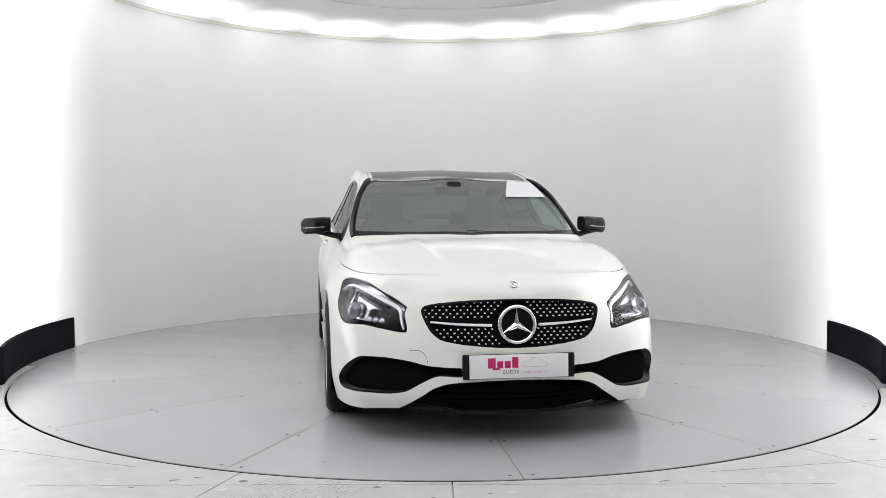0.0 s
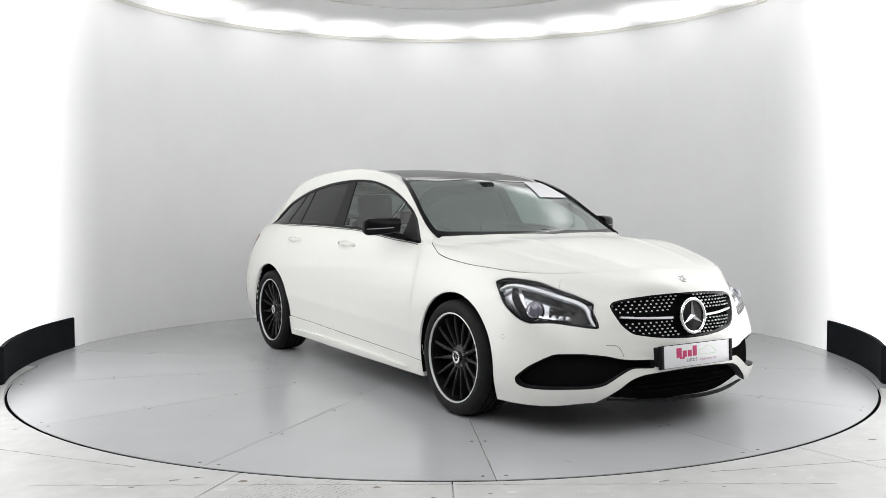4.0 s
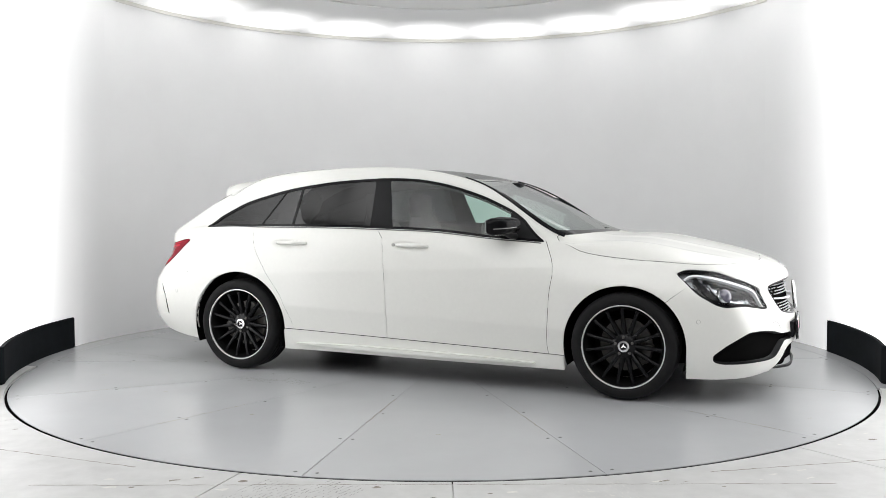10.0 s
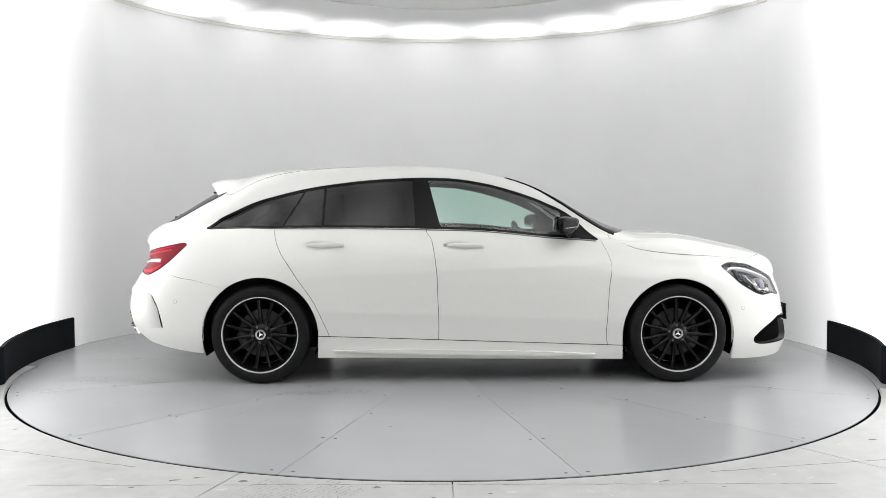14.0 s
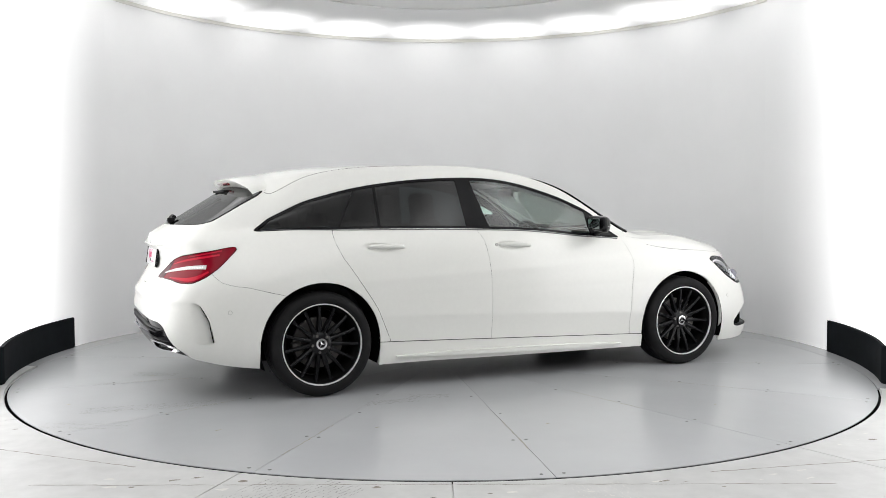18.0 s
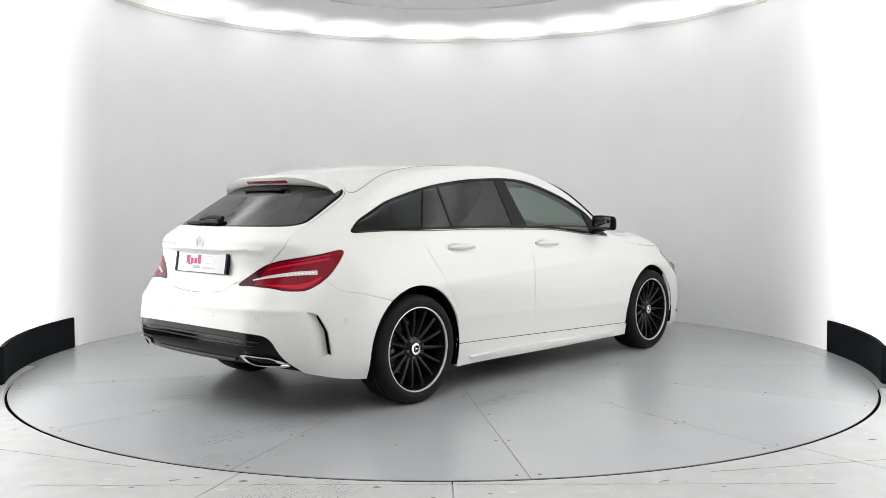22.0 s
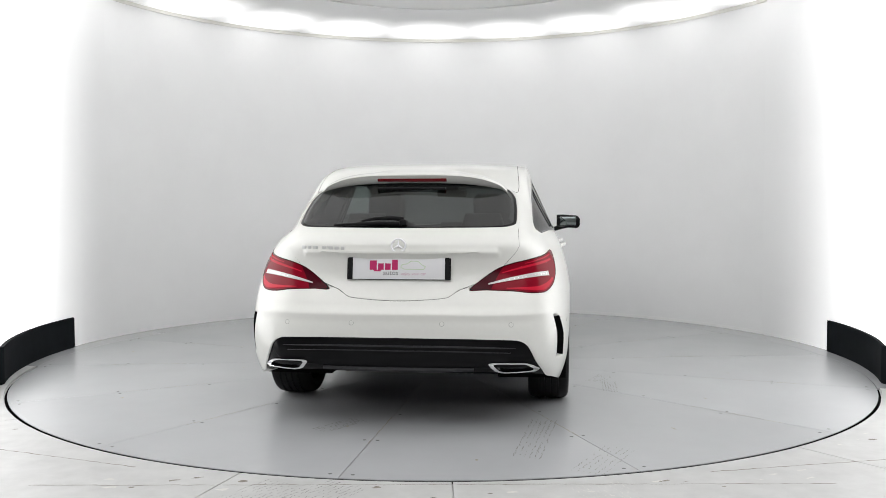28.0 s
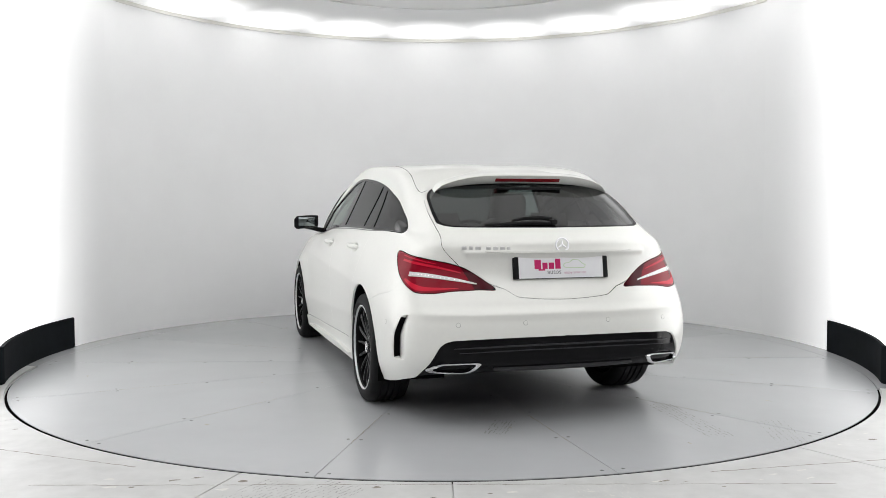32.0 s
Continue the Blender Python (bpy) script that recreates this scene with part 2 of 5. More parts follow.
# Fill panels added out of view, to brighten the side towards the camera.
def fill_light(x, y):
    lamp = new("studio_ceiling_light")
    part("frame", box_bm(-1.02, -1.64, -0.05, 1.02, 1.64, 0.0, 0.01), CEIL_PAINT, lamp)
    mesh_object("glow_sheet", [(-1.0, -1.6, -0.052), (-1.0, 1.6, -0.052), (1.0, 1.6, -0.052), (1.0, -1.6, -0.052)], [(0, 1, 2, 3)], FILL_LIGHT, lamp, "glowing white sheet")
    lamp.matrix_basis = pose(x, y, 3.7)
    return tagged(lamp, "rectangular glowing fill panel added out of view under the studio ceiling", "ceiling light", "studio ceiling lights")


first_panel = fill_light(-2.2, -4.9)
for x, y in ((0.0, -4.9), (2.2, -4.9), (-2.2, -8.3), (0.0, -8.3), (2.2, -8.3)):
    copy_thing(first_panel, pose(x, y, 3.7))

turntable = new("turntable")
tagged(turntable, "round grey-painted steel turntable of bolted plates under the car", "turntable")
# ---- car body surface: feature lines from tail centre round the side to nose centre (x forward, y left, z up) ----
LINES = dict(
    bottom=[(-2.252, 0, 0.295), (-2.247, 0.33, 0.295), (-2.203, 0.6, 0.29), (-2.07, 0.76, 0.262), (-1.85, 0.815, 0.212), (-1.35, 0.84, 0.17), (-0.85, 0.83, 0.168), (-0.25, 0.83, 0.162), (0.25, 0.83, 0.158), (0.58, 0.83, 0.156), (0.92, 0.83, 0.155), (1.35, 0.84, 0.155), (1.75, 0.82, 0.15), (2.02, 0.72, 0.16), (2.14, 0.55, 0.178), (2.235, 0.28, 0.158), (2.258, 0, 0.152)],
    lower=[(-2.3, 0, 0.355), (-2.295, 0.33, 0.355), (-2.256, 0.6, 0.35), (-2.12, 0.77, 0.34), (-1.88, 0.845, 0.31), (-1.35, 0.87, 0.3), (-0.85, 0.845, 0.285), (-0.25, 0.84, 0.275), (0.25, 0.84, 0.265), (0.58, 0.84, 0.26), (0.92, 0.845, 0.255), (1.35, 0.87, 0.26), (1.75, 0.845, 0.26), (2.03, 0.745, 0.25), (2.16, 0.565, 0.25), (2.252, 0.29, 0.24), (2.278, 0, 0.235)],
    middle=[(-2.31, 0, 0.48), (-2.305, 0.33, 0.48), (-2.265, 0.6, 0.48), (-2.13, 0.785, 0.48), (-1.88, 0.86, 0.48), (-1.35, 0.885, 0.5), (-0.85, 0.862, 0.47), (-0.25, 0.855, 0.45), (0.25, 0.855, 0.44), (0.58, 0.858, 0.44), (0.92, 0.868, 0.45), (1.35, 0.885, 0.47), (1.75, 0.85, 0.43), (2.02, 0.75, 0.41), (2.14, 0.57, 0.4), (2.24, 0.3, 0.39), (2.275, 0, 0.385)],
    flank=[(-2.286, 0, 0.635), (-2.276, 0.33, 0.635), (-2.22, 0.6, 0.64), (-2.095, 0.77, 0.65), (-1.86, 0.85, 0.67), (-1.35, 0.882, 0.7), (-0.85, 0.872, 0.68), (-0.25, 0.868, 0.67), (0.25, 0.866, 0.66), (0.58, 0.866, 0.65), (0.92, 0.868, 0.65), (1.35, 0.878, 0.66), (1.75, 0.835, 0.6), (1.975, 0.75, 0.565), (2.1, 0.56, 0.545), (2.22, 0.3, 0.53), (2.26, 0, 0.525)],
    shoulder=[(-2.21, 0, 0.8), (-2.2, 0.33, 0.8), (-2.12, 0.6, 0.81), (-1.99, 0.75, 0.83), (-1.8, 0.8, 0.86), (-1.35, 0.845, 0.86), (-0.85, 0.848, 0.85), (-0.25, 0.85, 0.84), (0.25, 0.845, 0.82), (0.58, 0.84, 0.8), (0.92, 0.84, 0.78), (1.35, 0.834, 0.755), (1.7, 0.81, 0.7), (1.93, 0.72, 0.65), (2.065, 0.54, 0.64), (2.195, 0.3, 0.64), (2.235, 0, 0.64)],
    belt=[(-2.23, 0, 0.93), (-2.21, 0.33, 0.93), (-2.11, 0.6, 0.935), (-1.97, 0.7, 0.95), (-1.76, 0.72, 0.985), (-1.35, 0.775, 1), (-0.85, 0.79, 1.005), (-0.25, 0.79, 1), (0.25, 0.785, 0.972), (0.58, 0.778, 0.945), (0.88, 0.778, 0.91), (1.35, 0.784, 0.845), (1.66, 0.765, 0.785), (1.885, 0.67, 0.728), (2.05, 0.5, 0.703), (2.18, 0.28, 0.703), (2.225, 0, 0.703)],
    rail=[(-2.13, 0, 1.03), (-2.105, 0.3, 1.03), (-2.03, 0.53, 1.03), (-1.93, 0.625, 1.03), (-1.72, 0.67, 1.035), (-1.35, 0.66, 1.185), (-0.85, 0.645, 1.296), (-0.25, 0.635, 1.332), (0.25, 0.635, 1.26), (0.58, 0.68, 1.135), (0.93, 0.735, 0.935), (1.35, 0.695, 0.915), (1.68, 0.675, 0.852), (1.925, 0.575, 0.795), (2.06, 0.43, 0.762), (2.17, 0.25, 0.754), (2.205, 0, 0.751)],
    crown=[(-1.762, 0, 1.26), (-1.742, 0.28, 1.255), (-1.69, 0.48, 1.24), (-1.655, 0.545, 1.228), (-1.58, 0.57, 1.235), (-1.35, 0.575, 1.335), (-0.85, 0.565, 1.402), (-0.25, 0.555, 1.401), (0.24, 0.56, 1.331), (0.6, 0.6, 1.18), (1.02, 0.62, 0.965), (1.4, 0.42, 0.945), (1.75, 0.4, 0.884), (1.955, 0.38, 0.838), (2.06, 0.3, 0.812), (2.125, 0.19, 0.797), (2.15, 0, 0.79)],
    centre=[(-1.742, 0, 1.284), (-1.713, 0, 1.302), (-1.67, 0, 1.318), (-1.62, 0, 1.338), (-1.55, 0, 1.352), (-1.35, 0, 1.386), (-0.85, 0, 1.419), (-0.25, 0, 1.414), (0.3, 0, 1.341), (0.68, 0, 1.184), (1.1, 0, 0.985), (1.42, 0, 0.957), (1.77, 0, 0.901), (1.965, 0, 0.852), (2.035, 0, 0.832), (2.08, 0, 0.821), (2.105, 0, 0.814)])


def spline(knots, values, at):
    """Natural cubic spline through values (along axis 0)."""
    k, f = np.asarray(knots, float), np.asarray(values, float)
    n, h = len(k), np.diff(k)
    a, b = np.eye(n), np.zeros_like(f)
    for i in range(1, n - 1):
        a[i, i - 1:i + 2] = h[i - 1], 2 * (h[i - 1] + h[i]), h[i]
        b[i] = 6 * ((f[i + 1] - f[i]) / h[i] - (f[i] - f[i - 1]) / h[i - 1])
    m = np.linalg.solve(a, b.reshape(n, -1)).reshape(f.shape)
    at = np.asarray(at, float)
    i = np.clip(np.searchsorted(k, at) - 1, 0, n - 2)
    s = (slice(None),) + (None,) * (f.ndim - 1)
    l, r, hh = (at - k[i])[s], (k[i + 1] - at)[s], h[i][s]
    return m[i] * r**3 / (6 * hh) + m[i + 1] * l**3 / (6 * hh) + (f[i] / hh - m[i] * hh / 6) * r + (f[i + 1] / hh - m[i + 1] * hh / 6) * l


def body_grid(nu=240, nv=110):
    p = np.array(list(LINES.values()))  # lines, stations, 3
    flip = np.array([1, -1, 1])
    p = np.concatenate([p, p[-2:-3:-1] * flip])                                   # carried on over the middle
    p = np.concatenate([p[:, 1:2] * flip, p, p[:, -2:-3:-1] * flip], axis=1)
    ku = np.concatenate([[0], np.cumsum(np.sqrt(np.linalg.norm(np.diff(p, axis=1), axis=2)).mean(0))])
    kv = np.concatenate([[0], np.cumsum(np.sqrt(np.linalg.norm(np.diff(p, axis=0), axis=2)).mean(1))])
    u, v = np.linspace(ku[1], ku[-2], nu), np.linspace(0, kv[-2], nv)
    g = spline(kv, p, v)
    g = spline(ku, g.transpose(1, 0, 2), u)  # nu, nv, 3
    su, sv = np.interp(u, ku, np.arange(len(ku)) - 1), np.interp(v, kv, np.arange(len(kv)))
    g[0, :, 1] = g[-1, :, 1] = 0
    g[:, -1, 1] = 0
    g[..., 1] = np.maximum(g[..., 1], 0)
    return g, su, sv


# outlines of panels, panes and lamps, in stations along and lines up the body
REGION = dict(
    window=[(4.16, 5.05), (4.10, 5.5), (4.22, 6.08), (4.72, 6.09), (5.19, 6.0), (5.73, 6.0), (6.21, 6.0), (6.65, 5.99), (7.05, 6.01), (7.39, 6.03), (7.77, 6.02), (8.23, 5.98), (8.8, 5.96), (9.36, 6.02), (9.91, 5.1), (8.84, 4.97), (7.79, 5.01), (7.0, 4.99), (6.13, 5.0), (5.25, 5.02)],
    headlight=[(14.2, 3.0), (13.74, 3.02), (13.3, 3.08), (12.92, 2.99), (12.68, 2.92), (12.42, 3.0), (12.1, 3.4), (11.97, 4.1), (11.9, 4.56), (12.2, 5.02), (12.84, 5.3), (13.65, 4.92), (14.12, 4.3), (14.13, 3.8)],
    fog=[(12.34, 1.22), (12.60, 1.62), (12.93, 1.93), (13.2, 2.07), (13.8, 2.12), (14.27, 2.07), (14.58, 1.97), (14.86, 1.95), (15.14, 1.94), (15.12, 1.68), (14.73, 1.67), (14.45, 1.42), (14.18, 1.12), (13.87, 1.0), (13.25, 0.97), (12.56, 0.87), (12.36, 0.96)],
    grille=[(14.43, 4.07), (14.48, 4.39), (14.73, 4.62), (15.22, 4.86), (15.6, 4.95), (16.0, 4.98), (16.4, 4.95), (16.77, 4.86), (16.84, 2.7), (16.36, 2.63), (16.0, 2.62), (15.63, 2.64), (15.16, 2.71), (14.8, 2.82), (14.62, 3.11), (14.49, 3.65)],
    intake=[(14.02, 0.04), (14.20, 0.45), (14.40, 0.90), (14.64, 1.28), (14.92, 1.47), (15.49, 1.58), (16.0, 1.61), (16.51, 1.57), (16.6, -0.3), (13.96, -0.3)],
    bonnet=[(9.88, 6.34), (10.42, 4.85), (11.13, 4.89), (12.29, 5.48), (12.94, 6.08), (14.21, 7.25), (14.3, 8.0), (14.19, 8.74), (10.07, 8.7), (10.1, 8.2), (10.09, 7.78), (10.05, 7.43), (9.98, 7.1)],
    windscreen=[(8.1, 6.95), (8.91, 6.64), (9.41, 6.6), (9.75, 6.58), (9.9, 6.6), (10.035, 7.45), (10.075, 7.8), (10.085, 8.3), (8.1, 8.3), (8.14, 7.54)],
    tail_lamp=[(1.1, 3.51), (1.33, 3.83), (1.63, 4.16), (1.96, 4.32), (2.69, 4.41), (3.65, 4.39), (3.79, 4.27), (3.7, 4.08), (3.44, 3.69), (3.18, 3.44), (2.87, 3.3), (2.37, 3.33), (1.93, 3.43), (1.43, 3.5)],
    tailgate=[(3.5, 7.15), (3.05, 6.62), (2.88, 6.3), (2.72, 6.02), (2.28, 5.45), (1.84, 4.5), (1.55, 3.9), (0.97, 3.54), (0.76, 3.3), (0.38, 3.22), (0.0, 3.19), (-0.38, 3.22), (-0.76, 3.3), (-0.76, 7.3), (2.6, 7.3)],
    rear_glass=[(3.3, 7.05), (2.85, 6.66), (2.72, 6.35), (2.6, 6.13), (2.06, 6.03), (0.99, 6.01), (0.0, 6.0), (-0.99, 6.01), (-0.99, 7.1), (0.0, 7.11), (1.0, 7.1), (1.84, 7.13), (2.6, 7.14)],
    rear_apron=[(-1.28, 2.0), (0.0, 2.01), (1.28, 2.0), (2.03, 1.94), (2.32, 1.68), (2.76, 0.42), (2.85, 0.11), (2.95, -0.3), (-1.28, -0.3)],
    rear_slit=[(3.05, 2.66), (3.32, 2.58), (3.55, 2.05), (3.66, 1.27), (3.20, 1.20), (3.12, 1.9)],
    front_door=[(6.97, 5.04), (7.01, 4.65), (7.04, 3.98), (7.07, 3.11), (7.08, 2.44), (7.09, 1.83), (7.09, 1.08), (7.09, 0.18), (8.25, 0.16), (9.86, 0.13), (9.9, 1.46), (9.92, 1.99), (9.96, 3.09), (9.99, 4.28), (9.95, 5.04), (9.83, 5.31), (8.84, 5.05), (7.79, 5.05)],
    rear_door=[(5.24, 5.09), (5.19, 4.64), (5.27, 3.84), (5.46, 2.96), (5.69, 2.19), (5.83, 1.47), (5.89, 1.08), (5.92, 0.5), (7.09, 0.18), (7.09, 1.08), (7.1, 1.83), (7.1, 2.44), (7.09, 3.11), (7.06, 3.98), (7.02, 4.66), (6.98, 5.04), (6.13, 5.04)],
    rear_bumper=[(-0.76, -0.3), (4.75, -0.3), (4.59, 2.62), (4.17, 2.99), (3.7, 3.22), (3.15, 3.67), (3.0, 3.8), (1.6, 3.8), (0.97, 3.54), (0.76, 3.3), (0.38, 3.22), (0.0, 3.19), (-0.38, 3.22), (-0.76, 3.3)],
    front_bumper=[(11.6, -0.3), (11.57, 2.72), (11.95, 3.71), (12.6, 3.6), (13.4, 4.3), (13.3, 5.2), (13.0, 6.1), (13.9, 7.45), (14.1, 8.3), (16.3, 8.3), (16.3, -0.3)],
    roof_glass=[(5.7, 8.3), (5.75, 7.3), (6.2, 7.12), (7.0, 7.1), (7.7, 7.1), (8.0, 7.08), (8.075, 7.12), (8.09, 8.3)],
)


# ---- the car: cutting the body surface into panels ----
GRID, GRID_S, GRID_V = body_grid(340, 170)


def ridge(d, width):
    """A soft crease: 1 on the line, falling to 0 at the given distance."""
    k = np.clip(1 - np.abs(d) / width, 0, 1)
    return k * k * (1.6 - 0.6 * k)


def sculpt(g):
    """Creases of the flanks and the bonnet, pressed into the lofted surface."""
    x, y, z = g[..., 0].copy(), g[..., 1].copy(), g[..., 2].copy()
    s = GRID_S[:, None] + 0 * x
    v = GRID_V[None, :] + 0 * x
    side = np.clip((s - 4.2) / 0.8, 0, 1) * np.clip((12.0 - s) / 1.0, 0, 1)
    g[..., 1] += side * 0.0045 * ridge(z - (0.435 - 0.035 * x), 0.10) * (v < 4)
    g[..., 1] += side * 0.003 * ridge(z - (0.735 + 0.045 * x), 0.07) * (v < 5)
    g[..., 1] -= side * 0.0012 * ridge(z - (0.60 + 0.01 * x), 0.09) * (v < 4)
    for sc, vc in ((7.33, 4.42), (5.73, 4.30)):
        q = ((s - sc) / 0.20)**2 + ((v - vc) / 0.21)**2
        g[..., 1] -= 0.018 * np.clip(1 - q, 0, 1)**1.3
    hood = np.clip((s - 10.0) / 0.6, 0, 1) * np.clip((14.0 - s) / 1.6, 0, 1) * (v > 5)
    g[..., 2] += hood * 0.007 * ridge(y - (0.66 - 0.45 * np.maximum(0, x - 1.35)**2), 0.06)
    g[..., 2] += hood * 0.007 * ridge(y - (0.36 - 0.35 * np.maximum(0, x - 1.5)**2), 0.065)
    tail = np.clip((3.2 - s) / 0.6, 0, 1)
    g[..., 0] -= tail * 0.011 * ridge(z - 0.60, 0.045) * (v < 4)
    g[..., 0] -= tail * 0.011 * ridge(z - 0.905, 0.035) * (v > 3) * (y < 0.5)
    return g


GRID = sculpt(GRID)
du, dv = np.gradient(GRID, axis=0), np.gradient(GRID, axis=1)
NORM = np.cross(dv, du)
NORM /= np.maximum(np.linalg.norm(NORM, axis=2, keepdims=True), 1e-9)
if NORM[150, 60, 1] < 0:
    NORM = -NORM
NORM[0, :, 1] = NORM[-1, :, 1] = 0
NORM[:, -1, 1] = 0
NORM /= np.maximum(np.linalg.norm(NORM, axis=2, keepdims=True), 1e-9)


def on_body(s, v, grid=None):
    """Point (or normal) of the body at a station and a line."""
    grid = GRID if grid is None else grid
    i = np.interp(s, GRID_S, np.arange(len(GRID_S)))
    j = np.interp(v, GRID_V, np.arange(len(GRID_V)))
    i0, j0 = np.minimum(i.astype(int), len(GRID_S) - 2), np.minimum(j.astype(int), len(GRID_V) - 2)
    fi, fj = (i - i0)[:, None], (j - j0)[:, None]
    return (grid[i0, j0] * (1 - fi) * (1 - fj) + grid[i0 + 1, j0] * fi * (1 - fj) + grid[i0, j0 + 1] * (1 - fi) * fj + grid[i0 + 1, j0 + 1] * fi * fj)


def spot(s, v, lift=0.0):
    """One point on the body, lifted off it, and its normal."""
    a, b = np.array([float(s)]), np.array([float(v)])
    n = on_body(a, b, NORM)[0]
    n = n / np.linalg.norm(n)
    return on_body(a, b)[0] + n * lift, n


def rounded(outline, steps=6):
    """A closed curve through the outline's corners, a little softened."""
    p = np.array(outline, float)
    n, out = len(p), []
    for i in range(n):
        a, b, c, d = p[i - 1], p[i], p[(i + 1) % n], p[(i + 2) % n]
        for k in range(steps):
            t = k / steps
            h = 0.5 * (2 * b + (c - a) * t + (2 * a - 5 * b + 4 * c - d) * t**2 + (3 * b - a - 3 * c + d) * t**3)
            out.append(0.6 * h + 0.4 * (b + (c - b) * t))
    return np.array(out)


def dense(outline, steps=8):
    p = np.array(outline, float)
    return np.concatenate([p[i] + (p[(i + 1) % len(p)] - p[i]) * np.linspace(0, 1, steps, endpoint=False)[:, None] for i in range(len(p))])


def signed(shell, curve):
    """Metres from a closed curve on the body, negative inside it."""
    sv, pos = shell["A"], shell["V"]
    inside = np.zeros(len(sv), bool)
    q = np.roll(curve, -1, axis=0)
    for (x0, y0), (x1, y1) in zip(curve, q):
        hit = (sv[:, 1] < y0) != (sv[:, 1] < y1)
        if hit.any():
            xx = x0 + (sv[:, 1] - y0) / ((y1 - y0) or 1e-9) * (x1 - x0)
            inside ^= hit & (sv[:, 0] < xx)
    c3 = on_body(np.clip(curve[:, 0], 0, 16), np.clip(curve[:, 1], 0, 8))
    out = (curve[:, 0] < -0.01) | (curve[:, 0] > 16.01) | (curve[:, 1] < -0.01) | (curve[:, 1] > 8.01)
    best = np.full(len(pos), 9.0)
    for k in range(len(curve)):
        k2 = (k + 1) % len(curve)
        if out[k] and out[k2]:
            continue
        a, b = c3[k], c3[k2]
        near = np.abs(pos - (a + b) / 2).max(axis=1) < 0.5
        if not near.any():
            continue
        w = b - a
        t = np.clip(((pos[near] - a) @ w) / max(w @ w, 1e-12), 0, 1)
        best[near] = np.minimum(best[near], np.linalg.norm(pos[near] - a - t[:, None] * w, axis=1))
    return np.where(inside, -best, best)


def clip(shell, d):
    """The part of a shell where d is below zero, cut along d = 0."""
    V, A, N = shell["V"], shell["A"], shell["N"]
    neg = d < 0
    extra, cache, faces = [], {}, []
    base = len(V)
    neg_l = neg.tolist()
    for f in shell["F"]:
        m = [neg_l[i] for i in f]
        if all(m):
            faces.append(f)
            continue
        if not any(m):
            continue
        g = []
        for k in range(len(f)):
            i, j = f[k], f[(k + 1) % len(f)]
            if neg_l[i]:
                g.append(i)
            if neg_l[i] != neg_l[j]:
                key = (i, j) if i < j else (j, i)
                if key not in cache:
                    t = d[key[0]] / (d[key[0]] - d[key[1]])
                    cache[key] = base + len(extra)
                    extra.append((key[0], key[1], t))
                g.append(cache[key])
        if len(g) > 2:
            faces.append(tuple(g))
    if extra:
        e0, e1 = np.array([e[0] for e in extra]), np.array([e[1] for e in extra])
        t = np.array([e[2] for e in extra])[:, None]
        V, A, N = (np.concatenate([q, q[e0] * (1 - t) + q[e1] * t]) for q in (V, A, N))
    used = sorted({i for f in faces for i in f})
    remap = {o: i for i, o in enumerate(used)}
    return dict(V=V[used], A=A[used], N=N[used], F=[tuple(remap[i] for i in f) for f in faces])


def cut(shell, curve, gap=0.0):
    """Splits a shell along a closed curve into what lies inside and outside, with a gap between."""
    d = signed(shell, curve)
    return clip(shell, d + gap), clip(shell, gap - d)


def panel(name, shell, material, parent, side=0, depth=0.014, lift=0.0, label=""):
    """A piece of shell as a panel with turned-in edges. side: 1 left, -1 right, 0 both halves in one mesh."""
    V = shell["V"] + shell["N"] * lift
    N, F = shell["N"], shell["F"]
    count = {}
    for f in F:
        for k in range(len(f)):
            e = (f[k], f[(k + 1) % len(f)])
            key = (min(e), max(e))
            count[key] = None if key in count else e
    verts, norms, faces = [V], [N], list(F)
    n = len(V)
    if depth:
        for e in count.values():
            if e is None or (abs(V[e[0]][1]) < 1e-5 and abs(V[e[1]][1]) < 1e-5):
                continue
            i, j = e
            w = np.cross(V[j] - V[i], N[i])
            w = w / max(np.linalg.norm(w), 1e-9)
            verts.append(np.array([V[i], V[j], V[j] - N[j] * depth, V[i] - N[i] * depth]))
            norms.append(np.array([N[i], N[j], w, w]))
            faces.append((n + 1, n, n + 3, n + 2))
            n += 4
    V, N = np.concatenate(verts), np.concatenate(norms)
    if side < 0 or side == 0:
        W, M = V * [1, -1, 1], N * [1, -1, 1]
        G = [tuple(reversed(f)) for f in faces]
        if side < 0:
            V, N, faces = W, M, G
        else:
            faces = faces + [tuple(i + len(V) for i in f) for f in G]
            V, N = np.concatenate([V, W]), np.concatenate([N, M])
    ob = mesh_object(name, V, faces, material, parent, label)
    me = ob.data
    me.polygons.foreach_set("use_smooth", [True] * len(me.polygons))
    me.normals_split_custom_set_from_vertices([tuple(k) for k in N])
    return ob


